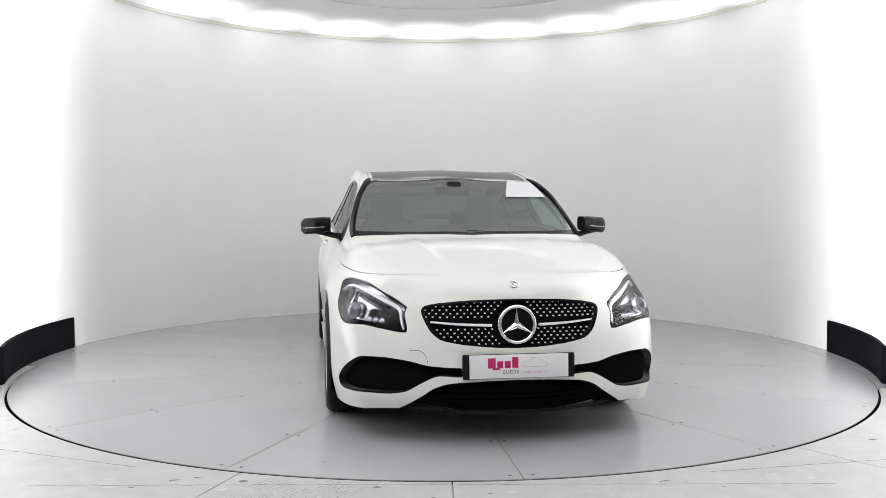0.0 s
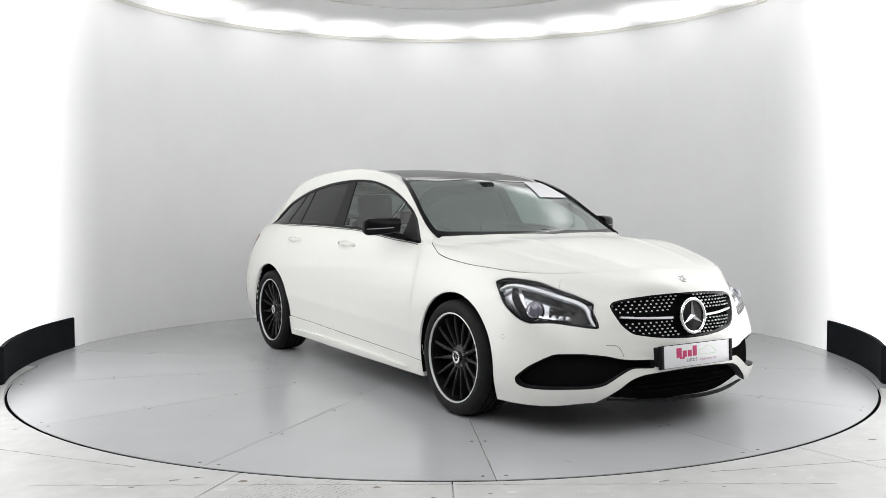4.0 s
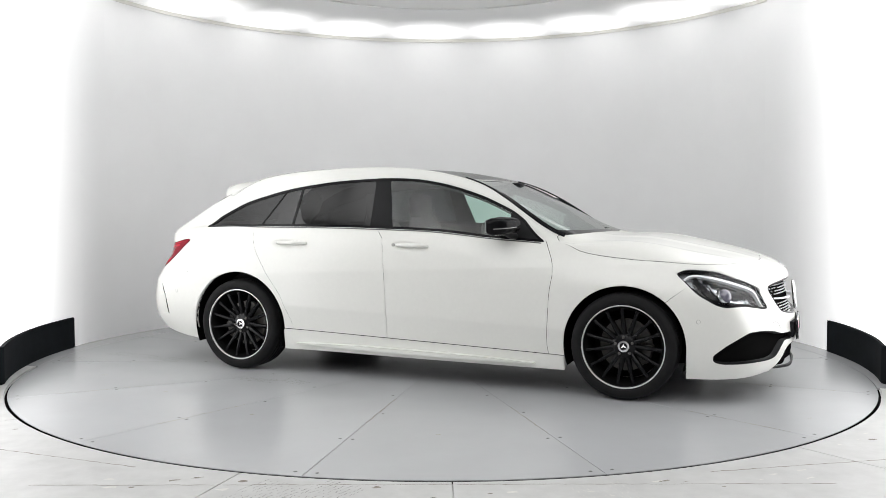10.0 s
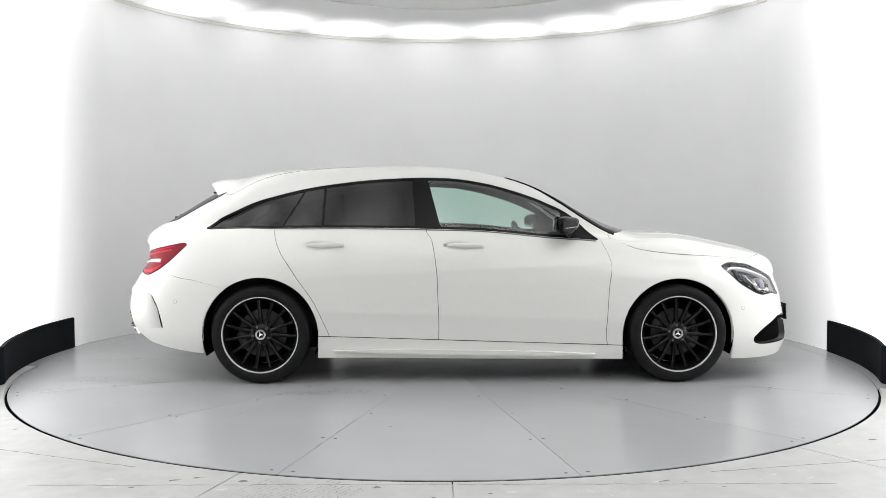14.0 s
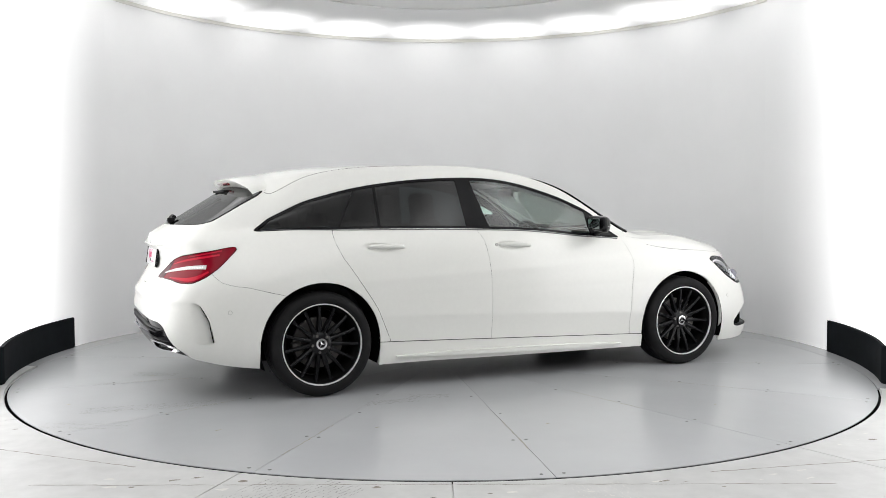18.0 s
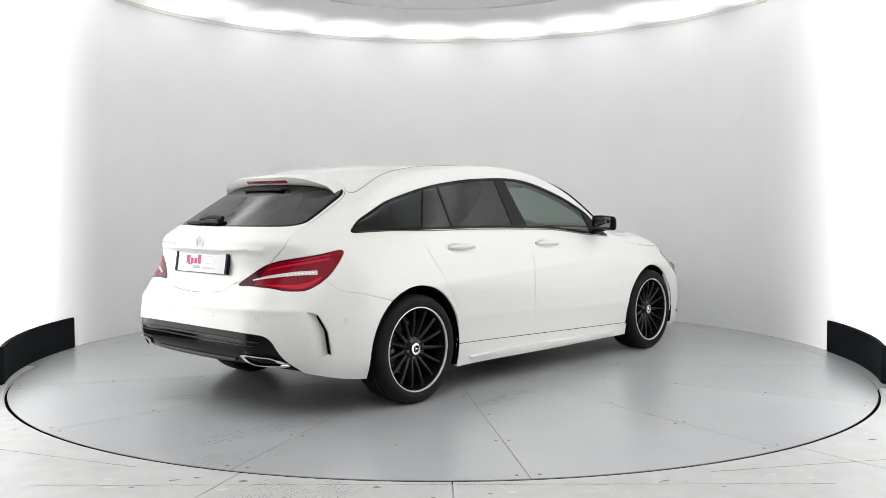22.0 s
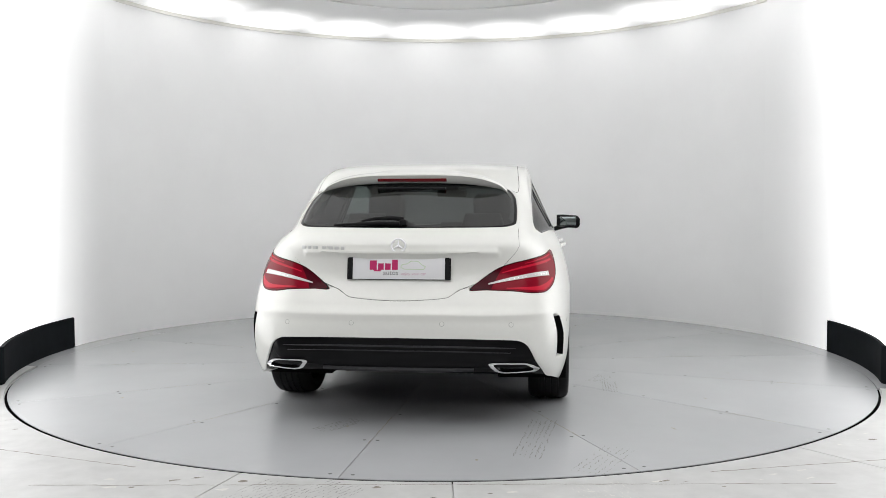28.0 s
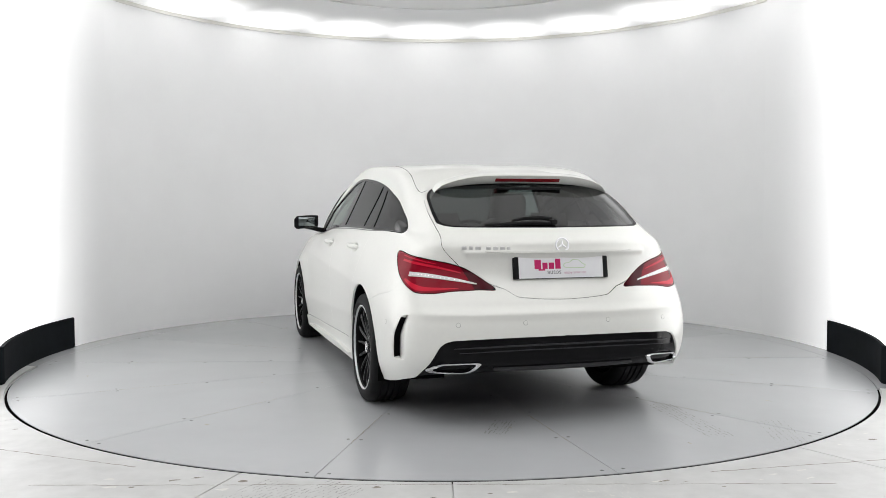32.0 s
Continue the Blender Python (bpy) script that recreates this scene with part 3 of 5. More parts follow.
def ribbon(name, path, widths, material, parent, side=0, lift=0.002, thick=0.004, label="", steps=6):
    """A raised strip that follows the body along stations and lines; widths in metres."""
    p = np.array(path, float)
    t = np.linspace(0, len(p) - 1, (len(p) - 1) * steps + 1)
    sv = np.stack([spline(np.arange(len(p)), p[:, k], t) if len(p) > 2 else np.interp(t, [0, 1], p[:, k]) for k in (0, 1)], 1)
    w = np.interp(t, np.linspace(0, len(p) - 1, len(widths)), widths)
    c, n = on_body(sv[:, 0], sv[:, 1]), on_body(sv[:, 0], sv[:, 1], NORM)
    n /= np.linalg.norm(n, axis=1)[:, None]
    tan = np.gradient(c, axis=0)
    b = np.cross(n, tan)
    b /= np.maximum(np.linalg.norm(b, axis=1), 1e-9)[:, None]
    lo, hi = lift - thick, lift
    rows = [c - b * w[:, None] / 2 + n * lo, c - b * w[:, None] / 2 * 0.92 + n * hi, c + b * w[:, None] / 2 * 0.92 + n * hi, c + b * w[:, None] / 2 + n * lo]
    k = len(c)
    V = np.concatenate(rows)
    F = [(r * k + i, r * k + i + 1, (r + 1) * k + i + 1, (r + 1) * k + i) for r in range(3) for i in range(k - 1)]
    F += [(0, k, 2 * k, 3 * k), (3 * k + k - 1, 2 * k + k - 1, k + k - 1, k - 1), *[(i + 1, i, 3 * k + i, 3 * k + i + 1) for i in range(k - 1)]]
    if side < 0 or side == 0:
        W, G = V * [1, -1, 1], [tuple(reversed(f)) for f in F]
        if side < 0:
            V, F = W, G
        else:
            F = F + [tuple(i + len(V) for i in f) for f in G]
            V = np.concatenate([V, W])
    return mesh_object(name, V, F, material, parent, label, smooth=30)


def line_fn(shell, a, b):
    """Signed metres from the straight line a-b in the side view (x, z)."""
    (x0, z0), (x1, z1) = a, b
    l = math.hypot(x1 - x0, z1 - z0)
    return ((shell["V"][:, 2] - z0) * (x1 - x0) - (shell["V"][:, 0] - x0) * (z1 - z0)) / l


# ---- the car: panels ----
car = new("car")
tagged(car, "white estate car with black wheels and tinted rear windows", "car")
nu, nv = GRID.shape[:2]
ss, vv = np.meshgrid(GRID_S, GRID_V, indexing="ij")
shell = dict(V=GRID.reshape(-1, 3), N=NORM.reshape(-1, 3), A=np.stack([ss, vv], 2).reshape(-1, 2),
             F=[(i * nv + j, i * nv + j + 1, (i + 1) * nv + j + 1, (i + 1) * nv + j) for i in range(nu - 1) for j in range(nv - 1)])
inner_shell = shell
SIDES = (("left", 1), ("right", -1))

# wheel arches
for ax, r in ((-1.35, 0.372), (1.35, 0.361)):
    x, z = shell["V"][:, 0], shell["V"][:, 2]
    d = np.where(z > 0.318, np.hypot(x - ax, z - 0.318), np.abs(x - ax) + 0.02 * (0.318 - z)) - r
    shell = clip(shell, -d)

window, shell = cut(shell, rounded(REGION["window"]), 0.001)
headlight, shell = cut(shell, rounded(REGION["headlight"]), 0.0015)
fog, shell = cut(shell, rounded(REGION["fog"]), 0.0)
grille, shell = cut(shell, rounded(REGION["grille"]), 0.0)
intake, shell = cut(shell, rounded(REGION["intake"]), 0.0)
tail_lamp, shell = cut(shell, rounded(REGION["tail_lamp"]), 0.0015)
rear_glass, shell = cut(shell, rounded(REGION["rear_glass"]), 0.0015)
apron, shell = cut(shell, rounded(REGION["rear_apron"]), 0.0)
slit, shell = cut(shell, rounded(REGION["rear_slit"]), 0.0)
windscreen, shell = cut(shell, rounded(REGION["windscreen"]), 0.001)
roof_glass, shell = cut(shell, dense(REGION["roof_glass"]), 0.002)
# Black strips behind the shut lines stand in for the shade inside them.
shade_strips = []


def loose(shell):
    """The separate islands of a shell."""
    link = list(range(len(shell["V"])))

    def root(i):
        while link[i] != i:
            link[i] = link[link[i]]
            i = link[i]
        return i

    for f in shell["F"]:
        for i in f[1:]:
            link[root(i)] = root(f[0])
    groups = collections.defaultdict(list)
    for f in shell["F"]:
        groups[root(f[0])].append(f)
    for faces in groups.values():
        if len(faces) < 12:
            continue
        used = sorted({i for f in faces for i in f})
        at = {o: i for i, o in enumerate(used)}
        yield dict(V=shell["V"][used], A=shell["A"][used], N=shell["N"][used], F=[tuple(at[i] for i in f) for f in faces])



def shut(shell, curve, gap):
    """Cuts a panel out and keeps a narrow black strip behind its shut line, standing in for the shade there."""
    d = signed(shell, curve)
    shade_strips.append(clip(shell, np.abs(d) - 0.0075))
    return clip(shell, d + gap), clip(shell, gap - d)


bonnet, shell = shut(shell, rounded(REGION["bonnet"]), 0.0026)
sill_d = np.where((shell["A"][:, 0] > 4) & (shell["A"][:, 0] < 12) & (np.abs(shell["V"][:, 0]) < 1.2), shell["V"][:, 2] - (0.274 - 0.033 * shell["V"][:, 0]), 1.0)
shade_strips.append(clip(shell, np.abs(sill_d) - 0.008))
sill, shell = clip(shell, sill_d + 0.0027), clip(shell, 0.0027 - sill_d)
front_door, shell = shut(shell, rounded(REGION["front_door"]), 0.0019)
rear_door, shell = shut(shell, rounded(REGION["rear_door"]), 0.0019)
tailgate, shell = shut(shell, rounded(REGION["tailgate"]), 0.0018)
front_bumper, shell = cut(shell, dense(REGION["front_bumper"]), 0.0012)
rear_bumper, shell = cut(shell, dense(REGION["rear_bumper"]), 0.0012)

panel("body_shell", shell, PAINT, car, label="white painted wings, roof edges and pillars")
for shade_strip in shade_strips:
    for piece in loose(shade_strip):
        for nm, sd in SIDES:
            panel("shut_line_shade", piece, BLACK_VOID, car, sd, depth=0, lift=-0.0045, label="thin black strip standing for shade in the shut line")
bonnet_ob = panel("bonnet", bonnet, PAINT, car)
front_bumper_ob = panel("front_bumper", front_bumper, PAINT, car, depth=0.03)
rear_bumper_ob = panel("rear_bumper", rear_bumper, PAINT, car, depth=0.03)
tailgate_ob = panel("tailgate", tailgate, PAINT, car)
screen_core, screen_edge = cut(windscreen, rounded([(8.17, 7.11), (8.9, 6.79), (9.41, 6.76), (9.68, 6.75), (9.76, 6.83), (9.90, 7.48), (9.92, 7.82), (9.93, 8.3), (8.17, 8.3), (8.17, 7.57)]))
windscreen_ob = panel("windscreen", screen_core, SCREEN_GLASS, car, depth=0, lift=-0.004, label="greenish windscreen with a painted pale veil")
windscreen_ob.visible_shadow = False
panel("screen_border", screen_edge, BLACK_GLOSS, windscreen_ob, depth=0.004, lift=-0.003, label="black printed glass border")
for sd in (1, -1):
    ribbon("pillar_trim", [(8.02, 7.03), (8.20, 6.93), (8.55, 6.77), (8.91, 6.65), (9.41, 6.60), (9.75, 6.58), (9.93, 6.58)], [0.018, 0.026, 0.027, 0.026, 0.024], BLACK_GLOSS, windscreen_ob, sd, lift=0.010, thick=0.018, label="raised black trim beside the windscreen", steps=10)
panel("roof_panel", roof_glass, ROOF_GLASS, car, depth=0.01, lift=-0.002, label="black panoramic roof glass")
rear_core, rear_edge = clip(rear_glass, signed(rear_glass, rounded(REGION["rear_glass"])) + 0.018), clip(rear_glass, -0.018 - signed(rear_glass, rounded(REGION["rear_glass"])))
rear_window = panel("rear_window", rear_core, REAR_GLASS, tailgate_ob, depth=0, lift=-0.005, label="dark tinted rear window")
rear_window.visible_shadow = False
panel("window_border", rear_edge, BLACK_GLOSS, tailgate_ob, depth=0.006, lift=-0.004, label="black printed glass border")

BELT_METAL = mat("dull_window_strip", (0.09, 0.09, 0.095), rough=0.35, metal=0.8)
# side windows: outer trim, pillars, panes
wd = signed(window, rounded(REGION["window"]))
trim, panes = clip(window, -0.016 - wd), clip(window, wd + 0.016)
B_REAR, B_FRONT = ((-0.375, 1.34), (-0.350, 0.98)), ((-0.275, 1.34), (-0.180, 0.98))
front_pane = clip(panes, -line_fn(panes, *B_FRONT))
pillar = clip(clip(panes, line_fn(panes, *B_FRONT)), -line_fn(clip(panes, line_fn(panes, *B_FRONT)), *B_REAR))
back = clip(panes, line_fn(panes, *B_REAR))
C_LINE, D_LINE = ((-0.945, 1.30), (-0.955, 0.98)), ((-1.06, 1.28), (-1.235, 0.98))
rear_pane = clip(back, 0.008 - line_fn(back, *C_LINE))
rest = clip(back, line_fn(back, *C_LINE) - 0.008)
bar1 = clip(clip(back, line_fn(back, *C_LINE) - 0.008), -line_fn(clip(back, line_fn(back, *C_LINE) - 0.008), *C_LINE) - 0.008)
rest = clip(rest, line_fn(rest, *C_LINE) + 0.008)
small_pane = clip(rest, 0.004 - line_fn(rest, *D_LINE))
rest = clip(rest, line_fn(rest, *D_LINE) - 0.004)
bar2 = clip(rest, -0.004 - line_fn(rest, *D_LINE))
quarter_pane = clip(rest, line_fn(rest, *D_LINE) + 0.004)
MIRROR_LINE = ((0.60, 1.20), (0.615, 0.90))
sail = clip(front_pane, -line_fn(front_pane, *MIRROR_LINE))
front_pane = clip(front_pane, line_fn(front_pane, *MIRROR_LINE))
doors = {}
for nm, sd in SIDES:
    fd = panel("front_door", front_door, PAINT, car, sd)
    rd = panel("rear_door", rear_door, PAINT, car, sd)
    doors[sd] = (fd, rd)
    panel("side_skirt", sill, PAINT, car, sd, depth=0.03, lift=0.010)
    panel("window_trim", trim, BLACK_GLOSS, car, sd, depth=0.012, lift=0.001, label="black gloss window surround")
    panel("door_pillar", pillar, BLACK_GLOSS, car, sd, depth=0.01, lift=-0.002, label="black gloss door pillar")
    panel("window_bar", bar1, BLACK_GLOSS, rd, sd, depth=0.01, lift=-0.002)
    panel("window_bar", bar2, BLACK_GLOSS, rd, sd, depth=0.01, lift=-0.002)
    panel("mirror_sail", sail, BLACK_SATIN, fd, sd, depth=0.01, lift=-0.001, label="black triangular mirror foot")
    for pn, pc, mt, par, lb in (("window_pane", front_pane, CLEAR_GLASS, fd, "clear greenish window glass"), ("window_pane", rear_pane, TINTED_GLASS, rd, "dark tinted window glass"),
                                ("window_pane", small_pane, TINTED_GLASS, rd, "dark tinted window glass"), ("quarter_window", quarter_pane, TINTED_GLASS, car, "dark tinted quarter window")):
        panel(pn, pc, mt, par, sd, depth=0, lift=-0.006, label=lb).visible_shadow = False
    ribbon("belt_trim", [(4.2, 5.08), (5.25, 4.99), (6.13, 4.97), (7.0, 4.96), (7.79, 4.98), (8.84, 4.93), (9.85, 4.98)], [0.004, 0.006, 0.006], BELT_METAL, car, sd, lift=0.004, thick=0.006, label="dull silver strip under the windows", steps=12)

# side skirt ledge
for nm, sd in SIDES:
    ribbon("skirt_ledge", [(5.95, 0.42), (7.0, 0.40), (8.3, 0.38), (9.7, 0.36)], [0.006, 0.032, 0.034, 0.030, 0.006], PAINT, car, sd, lift=0.032, thick=0.022, steps=14)


# door handles
def handle(s0, s1, v, parent, sd):
    k = 24
    V, F = [], []
    for i in range(k + 1):
        t = i / k
        p, n = spot(s0 + (s1 - s0) * t, v + 0.02 * (t - 0.5), 0)
        lift = 0.030 * min(1, math.sin(math.pi * min(max(t, 0.001), 0.999))**0.5)
        wz = 0.0155 * (0.55 + 0.45 * math.sin(math.pi * t)**0.5)
        for a in range(10):
            an = 2 * math.pi * a / 10
            V.append(p + n * (lift + 0.010 * math.sin(an)) + np.array([0, 0, 1.0]) * wz * math.cos(an))
    for i in range(k):
        for a in range(10):
            F.append((i * 10 + a, i * 10 + (a + 1) % 10, (i + 1) * 10 + (a + 1) % 10, (i + 1) * 10 + a))
    F += [tuple(range(9, -1, -1)), tuple(k * 10 + a for a in range(10))]
    V = np.array(V)
    if sd < 0:
        V, F = V * [1, -1, 1], [tuple(reversed(f)) for f in F]
    h = mesh_object("door_handle", V, F, PAINT, parent, "white painted door handle", smooth=60)
    return h


for nm, sd in SIDES:
    handle(7.20, 7.66, 4.44, doors[sd][0], sd)
    handle(5.60, 6.07, 4.32, doors[sd][1], sd)


def dot(s, v, r, material, parent, name, sd, lift=0.001, label=""):
    """A small round inset on the body."""
    p, n = spot(s, v, lift)
    u = np.cross(n, [0, 0, 1.0])
    u /= np.linalg.norm(u)
    w = np.cross(n, u)
    V = [p] + [p + r * (u * math.cos(a) + w * math.sin(a)) for a in np.linspace(0, 2 * math.pi, 16, endpoint=False)]
    V += [p - n * 0.004 + 1.12 * r * (u * math.cos(a) + w * math.sin(a)) for a in np.linspace(0, 2 * math.pi, 16, endpoint=False)]
    F = [(0, 1 + i, 1 + (i + 1) % 16) for i in range(16)] + [(1 + i, 17 + i, 17 + (i + 1) % 16, 1 + (i + 1) % 16) for i in range(16)]
    V = np.array(V)
    if sd < 0:
        V, F = V * [1, -1, 1], [tuple(reversed(f)) for f in F]
    return mesh_object(name, V, F, material, parent, label, smooth=50)


SENSOR_GREY = mat("grey_sensor_ring", (0.35, 0.35, 0.33), rough=0.4)
for nm, sd in SIDES:
    for s, v, par in ((12.07, 2.30, front_bumper_ob), (0.69, 2.50, rear_bumper_ob), (1.90, 2.46, rear_bumper_ob), (3.95, 2.30, rear_bumper_ob)):
        ring = dot(s, v, 0.0125, SENSOR_GREY, par, "parking_sensor", sd, 0.0006)
        dot(s, v, 0.0105, PAINT, ring, "sensor_face", sd, 0.0012)
    dot(7.17, 4.445, 0.011, SENSOR_GREY, doors[sd][0], "lock_cover", sd, 0.004)

# ---- grille, vents and intake: dark recesses behind the bumper's openings ----
grille_back = panel("grille_panel", grille, BLACK_VOID, car, depth=0.0, lift=-0.035, label="black radiator grille backing")
panel("grille_surround", clip(grille, -0.009 - signed(grille, rounded(REGION["grille"]))), BLACK_GLOSS, grille_back, depth=0.05, lift=-0.001)
for nm, sd in SIDES:
    vent = panel("side_vent", fog, BLACK_VOID, front_bumper_ob, sd, depth=0.0, lift=-0.04, label="black side air vent")
    panel("vent_wall", clip(fog, -0.004 - signed(fog, rounded(REGION["fog"]))), BLACK_SATIN, vent, sd, depth=0.06, lift=-0.002)
    # a white scoop runs inwards from its rear edge to a black wall under the forward edge
    sunk = dict(slit)
    s_rear = np.interp(slit["A"][:, 1], [1.20, 1.9, 2.66], [3.20, 3.12, 3.05])
    s_fore = np.interp(slit["A"][:, 1], [1.26, 2.05, 2.60], [3.66, 3.55, 3.32])
    ramp = np.clip((slit["A"][:, 0] - s_rear) / (s_fore - s_rear), 0, 1)
    sunk["V"] = slit["V"] - slit["N"] * (0.036 * ramp)[:, None]
    along = on_body(slit["A"][:, 0] + 0.05, slit["A"][:, 1]) - on_body(slit["A"][:, 0] - 0.05, slit["A"][:, 1])
    along /= np.linalg.norm(along, axis=1)[:, None]
    tilted = slit["N"] + 0.30 * along * np.minimum(1, 4 * ramp)[:, None]
    sunk["N"] = tilted / np.linalg.norm(tilted, axis=1)[:, None]
    slit_ob = panel("bumper_scoop", sunk, PAINT, rear_bumper_ob, sd, depth=0.0, label="white scoop before the bumper slit")
    V = [spot(np.interp(v, [1.26, 2.05, 2.60], [3.66, 3.55, 3.32]) - 0.014, v, l)[0] * [1, sd, 1] for v in np.linspace(1.28, 2.58, 14) for l in (0.001, -0.044)]
    mesh_object("slit_wall", V, [(2 * i, 2 * i + 1, 2 * i + 3, 2 * i + 2) for i in range(13)], BLACK_VOID, slit_ob, "black vertical bumper slit", smooth=60)
intake_back = panel("lower_intake", intake, BLACK_VOID, front_bumper_ob, depth=0, lift=-0.05, label="black lower air intake")
panel("intake_wall", clip(intake, -0.004 - signed(intake, rounded(REGION["intake"]))), BLACK_SATIN, intake_back, depth=0.06, lift=-0.002)
for v in (0.75, 1.0, 1.25):
    ribbon("intake_slat", [(14.75, v - 0.05), (15.3, v), (16, v)], [0.007, 0.007, 0.007], BLACK_VOID, intake_back, lift=-0.03, thick=0.02)
ribbon("splitter", [(14.25, 0.14), (14.70, 0.17), (15.2, 0.17), (16, 0.16)], [0.006, 0.014, 0.016, 0.016], BLACK_SATIN, front_bumper_ob, lift=-0.004, thick=0.012, label="thin black lip under the bumper", steps=10)
SMOKE = mat("smoke_grey_satin", (0.030, 0.030, 0.033), rough=0.4, spec=0.3)
panel("rear_apron", apron, BLACK_GLOSS, rear_bumper_ob, depth=0.03, lift=-0.010, label="black lower bumper insert")
ribbon("apron_strip", [(0, 1.70), (0.8, 1.70), (1.5, 1.69), (2.0, 1.66)], [0.009, 0.009, 0.007, 0.003], SMOKE, rear_bumper_ob, lift=0.0, thick=0.012, label="smoke grey strip across the insert")
ribbon("apron_strip", [(0, 1.52), (0.8, 1.52), (1.5, 1.51), (1.9, 1.49)], [0.005, 0.005, 0.004, 0.002], SMOKE, rear_bumper_ob, lift=-0.002, thick=0.012)
ribbon("apron_lip", [(0, 0.30), (0.6, 0.31), (1.2, 0.42)], [0.022, 0.022, 0.012], SMOKE, rear_bumper_ob, lift=0.002, thick=0.014, label="smoke grey lower lip")

# grille studs and louvre
CHROME_SOFT = mat("satin_chrome", (0.85, 0.85, 0.86), rough=0.18, metal=1.0)
STUD = mat("bright_grille_pin", (0.88, 0.88, 0.90), rough=0.35, metal=0.2)
gcurve = rounded(REGION["grille"])
gx = on_body(np.clip(gcurve[:, 0], 0, 16), np.clip(gcurve[:, 1], 0, 8))
stud_mesh = bpy.data.meshes.new("grille_pin")
sv_, sf_ = [], []
for i in range(8):
    a = 2 * math.pi * i / 8
    sv_ += [(0, 0.0050 * math.cos(a), 0.0041 * math.sin(a)), (0.007, 0.0045 * math.cos(a), 0.0036 * math.sin(a))]
for i in range(8):
    j = (i + 1) % 8
    sf_.append((2 * i, 2 * j, 2 * j + 1, 2 * i + 1))
sf_.append(tuple(2 * i + 1 for i in range(8)))
stud_mesh.from_pydata(sv_, [], sf_)
stud_mesh.materials.append(STUD)


def inside_grille(y, z):
    inside = False
    n = len(gx)
    for k in range(n):
        a, b = gx[k], gx[(k + 1) % n]
        if (a[2] < z) != (b[2] < z) and y < a[1] + (z - a[2]) / (b[2] - a[2]) * (b[1] - a[1]):
            inside = not inside
    return inside


GRILLE_V = grille["V"]
for row, dz in enumerate((0.100, 0.0835, 0.067, 0.0505, 0.034, -0.024, -0.041, -0.058, -0.075, -0.092, -0.108)):
    z = 0.585 + dz
    for k in range(-15, 16):
        y = k * 0.032 + (0.016 if row % 2 else 0)
        if abs(y) < 0.105 and math.hypot(y, dz) < 0.112:
            continue
        zz = z - 0.05 * y * y
        if not inside_grille(abs(y) + 0.010, zz + 0.007) or not inside_grille(abs(y) + 0.010, zz - 0.007):
            continue
        i = int(np.argmin((GRILLE_V[:, 1] - abs(y))**2 + (GRILLE_V[:, 2] - zz)**2))
        pin = new("grille_pin", stud_mesh)
        pin.parent = grille_back
        pin.matrix_basis = pose(GRILLE_V[i][0] - 0.028, y, zz, 0, 0, math.degrees(math.atan2(y, 0.9)))
for sd in (1, -1):
    ribbon("grille_louvre", [(14.62, 3.52), (15.1, 3.48), (15.62, 3.46)], [0.008, 0.011, 0.013], STUD, grille_back, sd, lift=-0.006, thick=0.02, label="satin chrome louvre bar")


def emblem(parent, centre, normal, r, dark=True, tube=0.1, metal=CHROME):
    """A round badge: a ring with three plain tapered arms, over a dark disc."""
    n = Vector(normal).normalized()
    up = (Vector((0, 0, 1)) - n * n.z).normalized()
    m = Matrix((n.cross(up), up, n)).transposed()
    if m.determinant() < 0:
        m = Matrix((up.cross(n), up, n)).transposed()
    c = Vector(centre)
    V, F = [], []
    seg, tb = 40, 8
    for i in range(seg):
        a = 2 * math.pi * i / seg
        for j in range(tb):
            b = 2 * math.pi * j / tb
            rr = r * (1 - tube) + r * tube * math.cos(b)
            V.append(c + m @ Vector((rr * math.cos(a), rr * math.sin(a), r * tube * math.sin(b))))
    for i in range(seg):
        for j in range(tb):
            F.append((i * tb + j, ((i + 1) % seg) * tb + j, ((i + 1) % seg) * tb + (j + 1) % tb, i * tb + (j + 1) % tb))
    ring = mesh_object("badge_ring", V, F, metal, parent, "chrome badge ring", smooth=60)
    V, F = [], []
    for k in range(3):
        a = math.pi / 2 + k * 2 * math.pi / 3
        d, q = Vector((math.cos(a), math.sin(a), 0)), Vector((-math.sin(a), math.cos(a), 0))
        o = len(V)
        tip, w = r * (1 - tube), r * 0.15
        back = d * (r * 0.06)
        V += [c + m @ (-back * 1.2), c + m @ (q * w + d * r * 0.09), c + m @ (d * tip), c + m @ (-q * w + d * r * 0.09), c + m @ (Vector((0, 0, r * 0.14)))]
        F += [(o + 4, o + 2, o + 1), (o + 4, o + 3, o + 2), (o + 4, o + 1, o), (o + 4, o, o + 3)]
    mesh_object("badge_arms", V, F, metal, ring)
    if dark:
        V = [c - n * 0.004] + [c - n * 0.004 + m @ Vector((r * 0.97 * math.cos(2 * math.pi * i / 32), r * 0.97 * math.sin(2 * math.pi * i / 32), 0)) for i in range(32)]
        mesh_object("badge_disc", V, [(0, 1 + i, 1 + (i + 1) % 32) for i in range(32)], BLACK_GLOSS, ring)
    return ring


emblem(car, (2.262, 0, 0.585), (1, 0, 0.10), 0.094)
p, n = spot(15.9, 6.4, 0.003)
emblem(car, (p[0], 0, p[2]), (n[0], 0, n[2]), 0.026, tube=0.16)
p, n = spot(0.0, 5.12, 0.004)
emblem(car, (p[0], 0, p[2]), (n[0], 0, n[2]), 0.040, dark=False, tube=0.12, metal=STUD)

